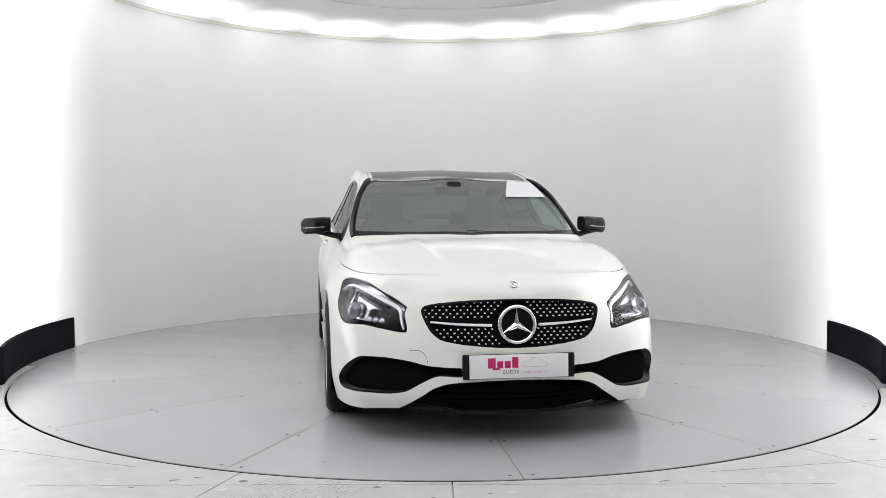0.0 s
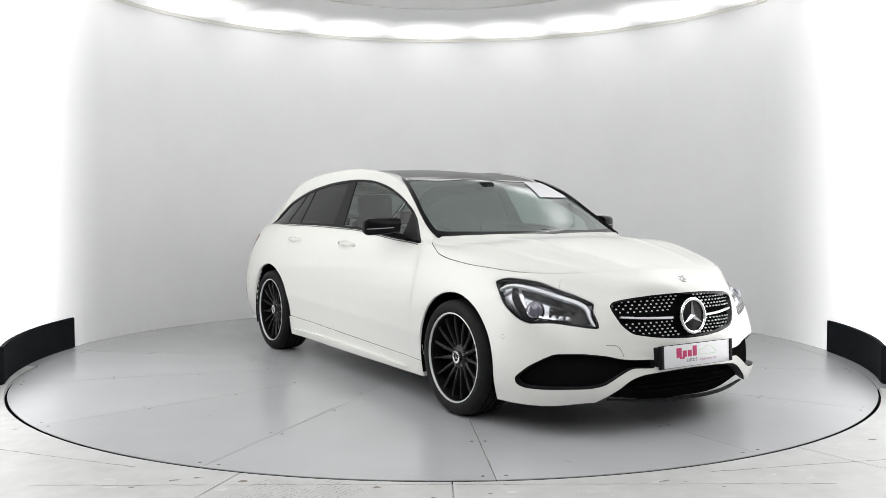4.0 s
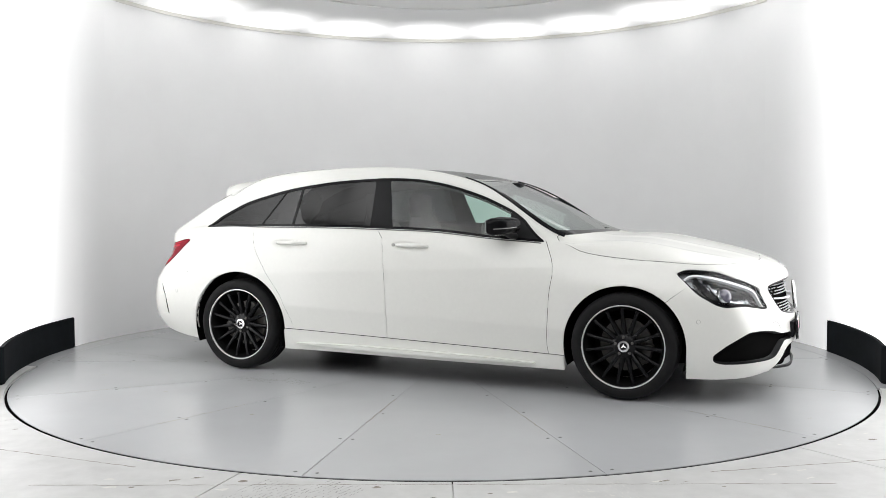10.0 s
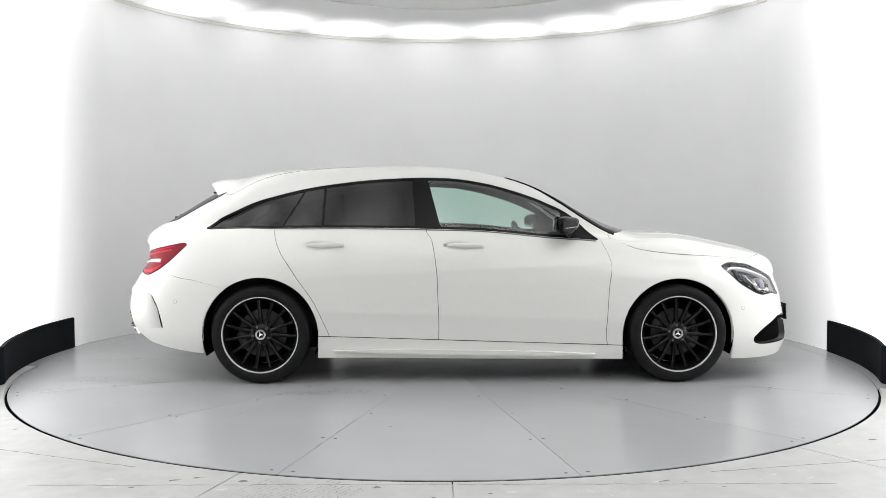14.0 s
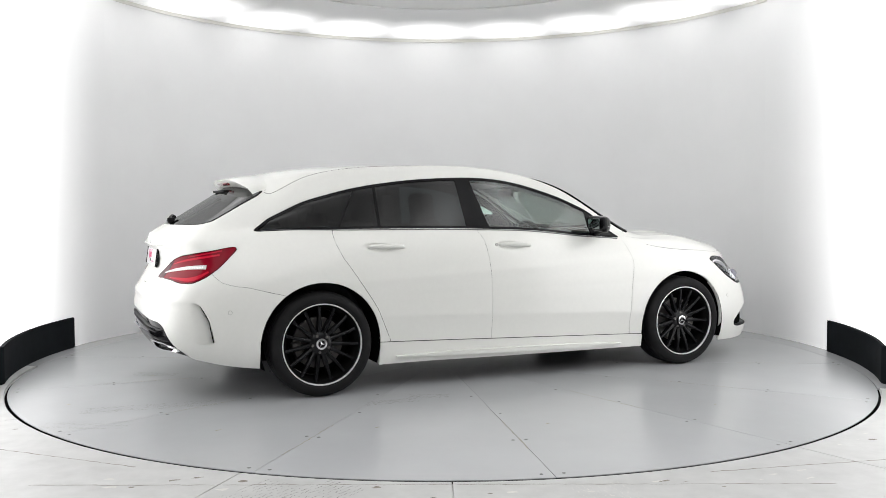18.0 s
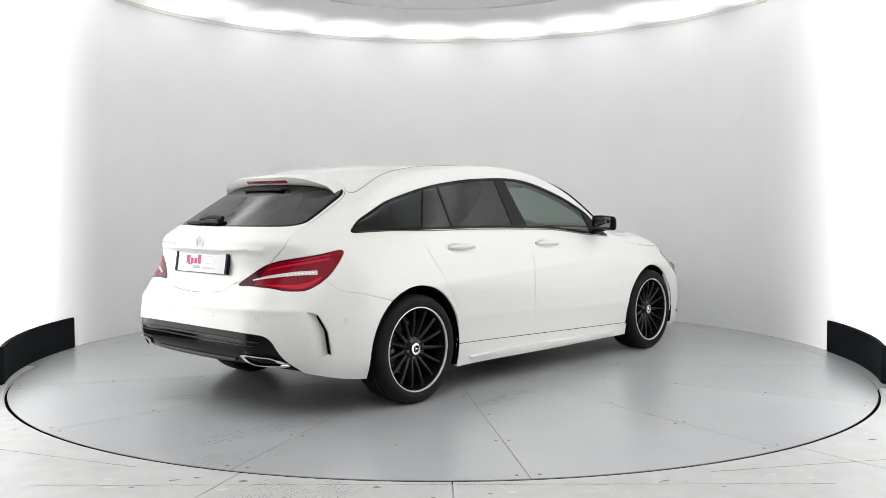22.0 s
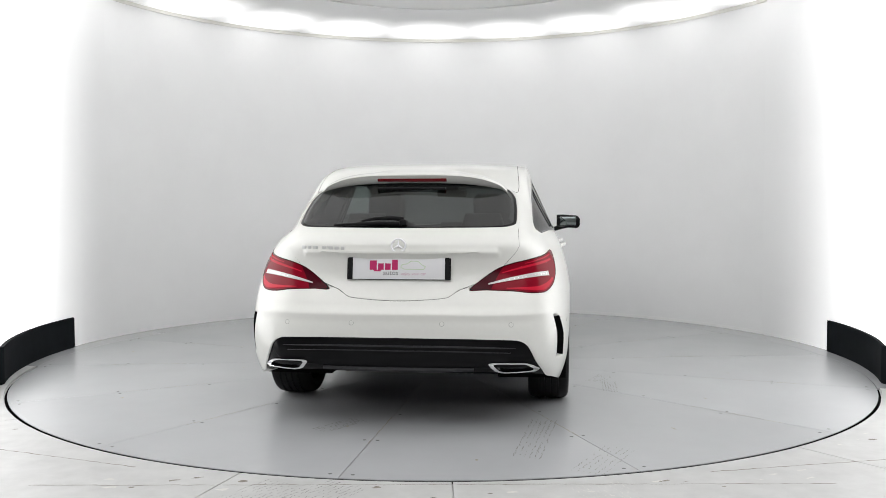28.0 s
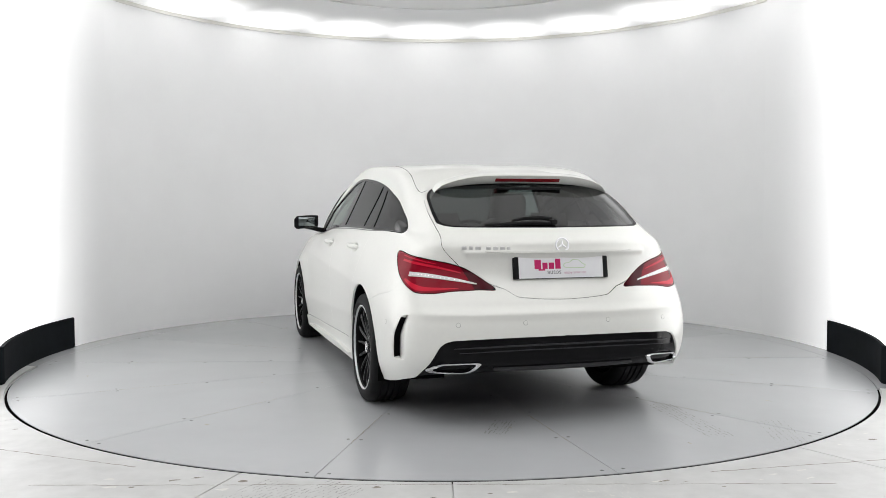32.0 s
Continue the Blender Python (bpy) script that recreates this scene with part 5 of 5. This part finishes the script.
ME_TYRE = shared("tyre", *lathe(TYRE), RUBBER, 50)
ME_LIP = shared("rim_lip", *lathe(LIP, 72), mat("machined_rim_lip", (0.74, 0.74, 0.74), rough=0.35, metal=0.35), 60)
ME_BARREL = shared("rim_barrel", *lathe(BARREL), BLACK_VOID, 50)
ME_HUB = shared("hub", *lathe(HUB, 40), RIM_BLACK, 30)
ME_SPOKE = spoke_mesh()
ME_CAP = shared("centre_cap", *lathe([(0.0, 0.0855), (0.022, 0.0855), (0.023, 0.0885), (0.0335, 0.0875), (0.0345, 0.080), (0.0, 0.079)], 32), CHROME_SOFT, 30)
ME_CAPDISC = shared("cap_disc", *lathe([(0.0, 0.0862), (0.0215, 0.0862), (0.0215, 0.085), (0.0, 0.085)], 24), BLACK_GLOSS, 30)
BRAKE_IRON = mat("dark_brake_iron", (0.11, 0.105, 0.10), rough=0.5, metal=0.5, vary=0.2, scale=30)
ME_DISC = shared("brake_disc", *lathe([(0.08, 0.005), (0.155, 0.005), (0.155, -0.022), (0.08, -0.022), (0.07, 0.02), (0.05, 0.02), (0.05, 0.03), (0.078, 0.028)], 48), BRAKE_IRON, 30)
ME_BOLT = shared("wheel_bolt", *lathe([(0.0, 0.006), (0.009, 0.006), (0.011, 0.0), (0.0, 0.0)], 6), BRAKE_IRON, 30)
ME_BACK = shared("wheel_back", *lathe([(0.02, -0.06), (0.205, -0.06), (0.205, -0.063), (0.02, -0.063)], 48), BLACK_VOID, 30)


def arms_mesh():
    V, F = [], []
    for k in range(3):
        a = math.pi / 2 + k * 2 * math.pi / 3
        d, q = (math.cos(a), math.sin(a)), (-math.sin(a), math.cos(a))
        o = len(V)
        for r, w, y in ((0.0, 0.0, 0.0895), (0.003, 0.0045, 0.0865), (0.021, 0.0006, 0.0868), (0.003, -0.0045, 0.0865)):
            V.append((d[0] * r + q[0] * w, y, d[1] * r + q[1] * w))
        F += [(o, o + 1, o + 2), (o, o + 2, o + 3)]
    return shared("cap_arms", V, F, CHROME, 20)


ME_ARMS = arms_mesh()


def add(name, me, parent, m=None, label=""):
    ob = new(name, me)
    ob.parent = parent
    if m is not None:
        ob.matrix_basis = m
    if label:
        ob["label"] = label
    return ob


def wheel(x, sd, turn):
    w = add("wheel", ME_BARREL, car, pose(x, 0.762 * sd, 0.318, 0, 0, 0 if sd > 0 else 180) @ pose(0, 0, 0, 0, turn, 0), "black multi-spoke alloy wheel with a bright rim edge")
    add("tyre", ME_TYRE, w, label="black low-profile tyre")
    add("rim_lip", ME_LIP, w, label="bright machined rim edge")
    add("hub", ME_HUB, w)
    add("wheel_back", ME_BACK, w)
    for k in range(15):
        add("spoke", ME_SPOKE, w, pose(0, 0, 0, 0, 24 * k + 6, 0))
    for k in range(5):
        a = 2 * math.pi * k / 5 + 0.3
        add("wheel_bolt", ME_BOLT, w, pose(0.052 * math.cos(a), 0.068, 0.052 * math.sin(a)))
    add("centre_cap", ME_CAP, w, label="chrome wheel centre cap")
    add("cap_disc", ME_CAPDISC, w)
    add("cap_arms", ME_ARMS, w)
    add("brake_disc", ME_DISC, w, label="grey steel brake disc")
    bm = box_bm(0.100, -0.045, -0.06, 0.160, 0.030, 0.06, 0.018)
    part("brake_caliper", bm, BRAKE_IRON, w, "grey brake caliper").matrix_basis = pose(0, 0, 0, 0, -turn + (20 if x < 0 else 160), 0)


wheel(1.35, 1, 13)
wheel(-1.35, 1, 41)
wheel(1.35, -1, 3)
wheel(-1.35, -1, 27)

# ---- underside, arch liners, cabin ----
LINING = mat("dark_cabin_trim", (0.028, 0.030, 0.030), rough=0.7, vary=0.1, scale=30)
SEAT = mat("black_seat_cloth", (0.03, 0.03, 0.032), rough=0.8, vary=0.2, scale=60, bump=0.3, bump_scale=300)
HEADLINER = mat("pale_headliner", (0.45, 0.45, 0.44), rough=0.9)
under = part("underbody", box_bm(-1.80, -0.60, 0.21, 2.10, 0.60, 0.30, 0.03), BLACK_VOID, car, "black underbody")
part("floor_pan", box_bm(-0.96, -0.80, 0.185, 0.96, 0.80, 0.30, 0.02), BLACK_VOID, under)
part("nose_floor", box_bm(1.75, -0.58, 0.20, 2.04, 0.58, 0.30, 0.02), BLACK_VOID, under)
part("tail_floor", box_bm(-2.16, -0.66, 0.30, -1.74, 0.66, 0.40, 0.02), BLACK_VOID, under)
part("engine_block", box_bm(0.98, -0.60, 0.28, 2.02, 0.60, 0.66, 0.05), BLACK_VOID, under)
part("boot_floor", box_bm(-2.10, -0.60, 0.31, -0.98, 0.60, 0.72, 0.03), LINING, under)
for x in (-1.35, 1.35):
    for sd in (1, -1):
        V, F = [], []
        k = 28
        for i in range(k + 1):
            a = math.pi * (-0.12 + 1.24 * i / k)
            for y, r in ((0.858, 0.3712 if x < 0 else 0.3602), (0.60, 0.378), (0.48, 0.378)):
                V.append((x + r * math.cos(a), y * sd, 0.318 + r * math.sin(a)))
        for i in range(k):
            for j in range(2):
                F.append((i * 3 + j, i * 3 + j + 1, (i + 1) * 3 + j + 1, (i + 1) * 3 + j))
        F.append(tuple(3 * i + 2 for i in range(k + 1)))
        mesh_object("arch_liner", V, F, BLACK_VOID, car, "black wheel arch liner", smooth=40)

# inner lining: the body surface set inwards, without the glass
lin = dict(inner_shell)
keep = np.where((lin["A"][:, 0] > 4.4) & (lin["A"][:, 0] < 9.95) & (lin["A"][:, 1] > 1.2), -1.0, 1.0)
lin = clip(lin, keep)
for ax in (-1.35, 1.35):
    lin = clip(lin, 0.40 - np.hypot(lin["V"][:, 0] - ax, lin["V"][:, 2] - 0.318))
_, lin = cut(lin, rounded(REGION["window"]), -0.02)
_, lin = cut(lin, rounded(REGION["windscreen"]), -0.02)
_, lin = cut(lin, rounded(REGION["rear_glass"]), -0.02)
roof_lin, door_lin = clip(lin, 6.7 - lin["A"][:, 1]), clip(lin, lin["A"][:, 1] - 6.7)
panel("headliner", roof_lin, HEADLINER, car, depth=0, lift=-0.035, label="pale grey headliner")
panel("door_lining", door_lin, LINING, car, depth=0, lift=-0.045, label="dark door lining")


def loft_box(name, secs, material, parent, label="", bevel=0.03):
    """A cushion built from stacked rounded cross-sections (x0, x1, halfwidth, y, z)."""
    V, F = [], []
    m = 16
    for x0, x1, hw, yc, z in secs:
        for j in range(m):
            a = 2 * math.pi * j / m
            sq = lambda q: math.copysign(abs(q)**0.5, q)
            V.append(((x0 + x1) / 2 + (x1 - x0) / 2 * sq(math.cos(a)), yc + hw * sq(math.sin(a)), z))
    for i in range(len(secs) - 1):
        for j in range(m):
            F.append((i * m + j, i * m + (j + 1) % m, (i + 1) * m + (j + 1) % m, (i + 1) * m + j))
    F += [tuple(range(m - 1, -1, -1)), tuple((len(secs) - 1) * m + j for j in range(m))]
    return mesh_object(name, V, F, material, parent, label, smooth=50)


for y in (0.37, -0.37):
    seat = loft_box("front_seat", [(-0.32, 0.22, 0.22, y, 0.30), (-0.34, 0.26, 0.25, y, 0.38), (-0.34, 0.26, 0.25, y, 0.50), (-0.30, 0.20, 0.22, y, 0.56)], SEAT, car, "black front seat")
    loft_box("backrest", [(-0.36, -0.20, 0.22, y, 0.48), (-0.42, -0.22, 0.25, y, 0.62), (-0.50, -0.32, 0.25, y, 0.85), (-0.54, -0.40, 0.19, y, 1.02), (-0.545, -0.43, 0.12, y, 1.06), (-0.55, -0.44, 0.13, y, 1.10), (-0.56, -0.45, 0.13, y, 1.20), (-0.55, -0.46, 0.10, y, 1.23)], SEAT, seat, "black backrest with headrest")
bench = loft_box("rear_seat", [(-1.10, -0.62, 0.60, 0, 0.32), (-1.12, -0.58, 0.64, 0, 0.42), (-1.12, -0.60, 0.64, 0, 0.54)], SEAT, car, "black rear bench")
loft_box("backrest", [(-1.15, -1.0, 0.62, 0, 0.5), (-1.22, -1.06, 0.64, 0, 0.75), (-1.28, -1.14, 0.60, 0, 0.98)], SEAT, bench)
for y in (0.36, -0.36):
    loft_box("headrest", [(-1.27, -1.17, 0.12, y, 0.99), (-1.29, -1.18, 0.13, y, 1.03), (-1.28, -1.19, 0.11, y, 1.10)], SEAT, bench)
dash = loft_box("dashboard", [(0.50, 1.0, 0.70, 0, 0.55), (0.46, 1.02, 0.72, 0, 0.75), (0.50, 1.04, 0.71, 0, 0.88), (0.60, 1.05, 0.66, 0, 0.935)], LINING, car, "black dashboard")
part("binnacle", box_bm(0.52, -0.54, 0.90, 0.66, -0.20, 0.965, 0.03), LINING, dash)
part("screen", box_bm(0.50, -0.11, 0.90, 0.52, 0.11, 1.02, 0.006), BLACK_GLOSS, dash, "dark dashboard screen")
# steering wheel on the right-hand side
V, F = [], []
for i in range(32):
    a = 2 * math.pi * i / 32
    for j in range(8):
        b = 2 * math.pi * j / 8
        r = 0.185 + 0.016 * math.cos(b)
        V.append((0.016 * math.sin(b), r * math.cos(a), r * math.sin(a)))
for i in range(32):
    for j in range(8):
        F.append((i * 8 + j, ((i + 1) % 32) * 8 + j, ((i + 1) % 32) * 8 + (j + 1) % 8, i * 8 + (j + 1) % 8))
steer = mesh_object("steering_wheel", V, F, LINING, car, "black steering wheel", smooth=60)
steer.matrix_basis = pose(0.40, -0.37, 0.86, 0, -24, 0)
part("wheel_hub", box_bm(-0.01, -0.17, -0.035, 0.03, 0.17, 0.045, 0.012), LINING, steer)
part("airbag", box_bm(-0.025, -0.07, -0.06, 0.03, 0.07, 0.06, 0.02), LINING, steer)
rv = part("inside_mirror", box_bm(0.335, -0.12, 1.215, 0.365, 0.12, 1.275, 0.02, 3), BLACK_SATIN, car, "black inside mirror")
part("mirror_foot", box_bm(0.35, -0.05, 1.25, 0.46, 0.05, 1.31, 0.02), BLACK_SATIN, rv)
PAPER = mat("white_paper", (0.78, 0.78, 0.80), rough=0.7)
V, F = [], []
for i in range(7):
    for j in range(7):
        a, b = i / 6, j / 6
        V.append(spot(8.17 + 0.72 * a, (7.04 - 0.06 * a) * (1 - b) + (7.40 + 0.14 * a) * b, 0.003)[0])
F = [(i * 7 + j, i * 7 + j + 1, (i + 1) * 7 + j + 1, (i + 1) * 7 + j) for i in range(6) for j in range(6)]
mesh_object("price_sheet", V, F, PAPER, car, "white paper sheet on the windscreen")
V = [spot(8.24, 7.13, -0.008)[0], spot(8.24, 7.20, -0.008)[0], spot(8.34, 7.19, -0.008)[0], spot(8.34, 7.12, -0.008)[0]]
V = [p * [1, -1, 1] for p in V]
mesh_object("sticker", V, [(3, 2, 1, 0)], PAPER, car, "small white windscreen sticker")


# ---- turntable plates ----
def sector(r0, r1, a0, a1, z0, z1, n=12):
    V, F = [], []
    for i in range(n + 1):
        a = radians(a0 + (a1 - a0) * i / n)
        c, s = math.cos(a), math.sin(a)
        V += [(r0 * c, r0 * s, z0), (r1 * c, r1 * s, z0), (r1 * c, r1 * s, z1), (r0 * c, r0 * s, z1)]
    for i in range(n):
        o, q = 4 * i, 4 * (i + 1)
        F += [(o + k, q + k, q + (k + 1) % 4, o + (k + 1) % 4) for k in range(4)]
    F += [(0, 1, 2, 3), (4 * n + 3, 4 * n + 2, 4 * n + 1, 4 * n)]
    return V, F


STEP = 360 / 14
gap_deg = 0.034
V, F = sector(0.35, TABLE_R, gap_deg, STEP - gap_deg, -0.004, 0.0, 16)
ME_PLATE = shared("deck_plate", V, F, TABLE_PAINT, 30)
V, F = disc(0.3494, 0.0, 48)
mesh_object("centre_plate", V, F, TABLE_PAINT, turntable)
SCREW = mat("dark_screw_head", (0.09, 0.09, 0.09), rough=0.5, metal=0.6)
V, F = lathe([(0.0, 0.0012), (0.007, 0.0012), (0.009, 0.0), (0.0, 0.0)], 10)
ME_SCREW = shared("screw", [(x, z, y) for x, y, z in V], [tuple(reversed(f)) for f in F], SCREW, 30)
for k in range(14):
    a = -2.0 + STEP * k
    add("deck_plate", ME_PLATE, turntable, pose(0, 0, 0, 0, 0, a))
    for r, off in ((2.86, 0.05), (2.86, -0.05), (2.30, 0.03), (2.30, -0.035), (1.75, 0.03), (1.28, -0.04)):
        an = radians(a) + off / r
        add("screw", ME_SCREW, turntable, pose(r * math.cos(an), r * math.sin(an), 0.0))
v2, f2 = ring_band(TABLE_R - 0.02, TABLE_R + 0.0005, -0.05, -0.0043, 0, 360, 160)
mesh_object("rim", v2, f2, BLACK_VOID, turntable)
v2, f2 = disc(TABLE_R - 0.02, -0.006, 96)
mesh_object("under_deck", v2, f2, GAP_BLACK, turntable)


# ---- marks on the decks ----
TREAD_DIRT = mat("grey_tyre_dirt", (0.14, 0.135, 0.13), rough=0.8, vary=0.3, scale=40)
SCRATCH = mat("brown_scratch", (0.20, 0.18, 0.15), rough=0.7, vary=0.4, scale=60)
FLAKE = mat("pale_bare_concrete", (0.62, 0.61, 0.58), rough=0.8, vary=0.12, scale=30)
rng = random.Random(5)


def tyre_mark(parent, p0, p1, width, lanes=5, pitch=0.014, z=0.0007, material=None, label="faint grey tyre tread mark", bold=1.0):
    """Rows of short slanted tread prints, broken here and there."""
    a, b = Vector(p0), Vector(p1)
    d = (b - a).normalized()
    q = Vector((-d.y, d.x))
    V, F = [], []
    for lane in range(lanes):
        off = (lane + 0.5) / lanes - 0.5
        for k in range(int((b - a).length / pitch)):
            if rng.random() < 0.30:
                continue
            c = a + d * pitch * (k + 0.4 * rng.random()) + q * (off * width + rng.uniform(-0.004, 0.004))
            u = (d + q * 0.18 * (1 if lane % 2 else -1)).normalized()
            h, w = u * pitch * rng.uniform(0.25, 0.62), q * rng.uniform(0.0008, 0.0022) * bold
            o = len(V)
            V += [(*(c - h - w), z), (*(c + h - w * 0.5), z), (*(c + h + w), z), (*(c - h + w * 0.6), z)]
            F.append((o, o + 1, o + 2, o + 3))
    return tagged(mesh_object("tyre_mark", V, F, material or TREAD_DIRT, parent, label), kind="stuff")


def scratch(parent, p0, p1, width=0.004, z=0.0006, material=None, label="thin brown scratch"):
    """A wavering thin line that breaks up along its way."""
    a, b = Vector(p0), Vector(p1)
    d = (b - a).normalized()
    q = Vector((-d.y, d.x))
    n = max(6, int((b - a).length / 0.03))
    V, F = [], []
    for k in range(n + 1):
        c = a + (b - a) * (k / n) + q * rng.uniform(-0.004, 0.004)
        w = q * width * rng.uniform(0.15, 0.6)
        V += [(*(c - w), z), (*(c + w), z)]
        if k:
            F.append((2 * k - 2, 2 * k, 2 * k + 1, 2 * k - 1))
    return mesh_object("scratch", V, F, material or SCRATCH, parent, label)


def chip(parent, x, y, r, material, z=0.0006, label="small chip in the paint"):
    m = 9
    ph = rng.uniform(0, 6)
    V = [(x + r * rng.uniform(0.4, 1.3) * math.cos(2 * math.pi * i / m) * 1.5, y + r * rng.uniform(0.4, 1.0) * math.sin(2 * math.pi * i / m + 0.2 * ph), z) for i in range(m)]
    return mesh_object("chip", V, [tuple(range(m))], material, parent, label)


for p0, p1, w in (((-2.52, -0.68), (-1.77, -0.76), 0.15), ((-2.72, -0.94), (-2.29, -1.12), 0.17), ((-0.70, -1.07), (-0.48, -1.17), 0.12), ((-2.14, 0.38), (-1.88, 0.22), 0.12), ((-1.01, -1.16), (-0.68, -1.17), 0.10)):
    tyre_mark(turntable, p0, p1, w, lanes=6, pitch=0.02, bold=1.7 if p0[0] > -2.6 else 1.1)
for k in range(14):
    a = radians(-2.0 + STEP * k)
    c, s = math.cos(a), math.sin(a)
    r0 = rng.uniform(1.3, 2.2)
    scratch(turntable, (r0 * c, r0 * s), ((r0 + 0.6) * c, (r0 + 0.6) * s), 0.006, label="worn brown paint along a plate joint")
    r1, b = rng.uniform(1.0, 2.7), a + rng.uniform(0.05, 0.4)
    chip(turntable, r1 * math.cos(b), r1 * math.sin(b), rng.uniform(0.008, 0.018), SCRATCH)
tyre_mark(floor_ob, (-0.64, -2.96), (-0.80, -3.20), 0.24, 9)
tyre_mark(floor_ob, (-0.38, -2.96), (-0.56, -3.20), 0.22, 9)
tyre_mark(floor_ob, (0.62, -2.97), (0.70, -3.20), 0.24, 9, material=FLAKE, label="pale worn tyre track")
scratch(floor_ob, (-1.7, -2.975), (1.62, -2.965), 0.006, label="thin straight joint in the floor paint")
scratch(floor_ob, (1.15, -2.80), (2.3, -2.55), 0.007, label="thin dark crack in the floor paint")
scratch(floor_ob, (-2.3, -2.35), (-1.35, -2.72), 0.007, label="thin dark crack in the floor paint")
for k in range(34):
    x = rng.uniform(-2.2, 2.2)
    y = -math.sqrt(max(2.99**2 - x * x, 4.0)) - rng.uniform(0.0, 0.35)
    chip(floor_ob, x, y, rng.uniform(0.006, 0.020), FLAKE if rng.random() < 0.55 else SCRATCH, z=0.0006)


# ---- motion ----
def motions():
    times = [float(i) for i in range(33)]
    walk(turntable, [(t, pose(0, 0, 0, 0, 0, heading(t))) for t in times])
    walk(car, [(t, pose(0, 0, 0, 0, 0, heading(t)) @ CAR_OFFSET) for t in times])


motions()
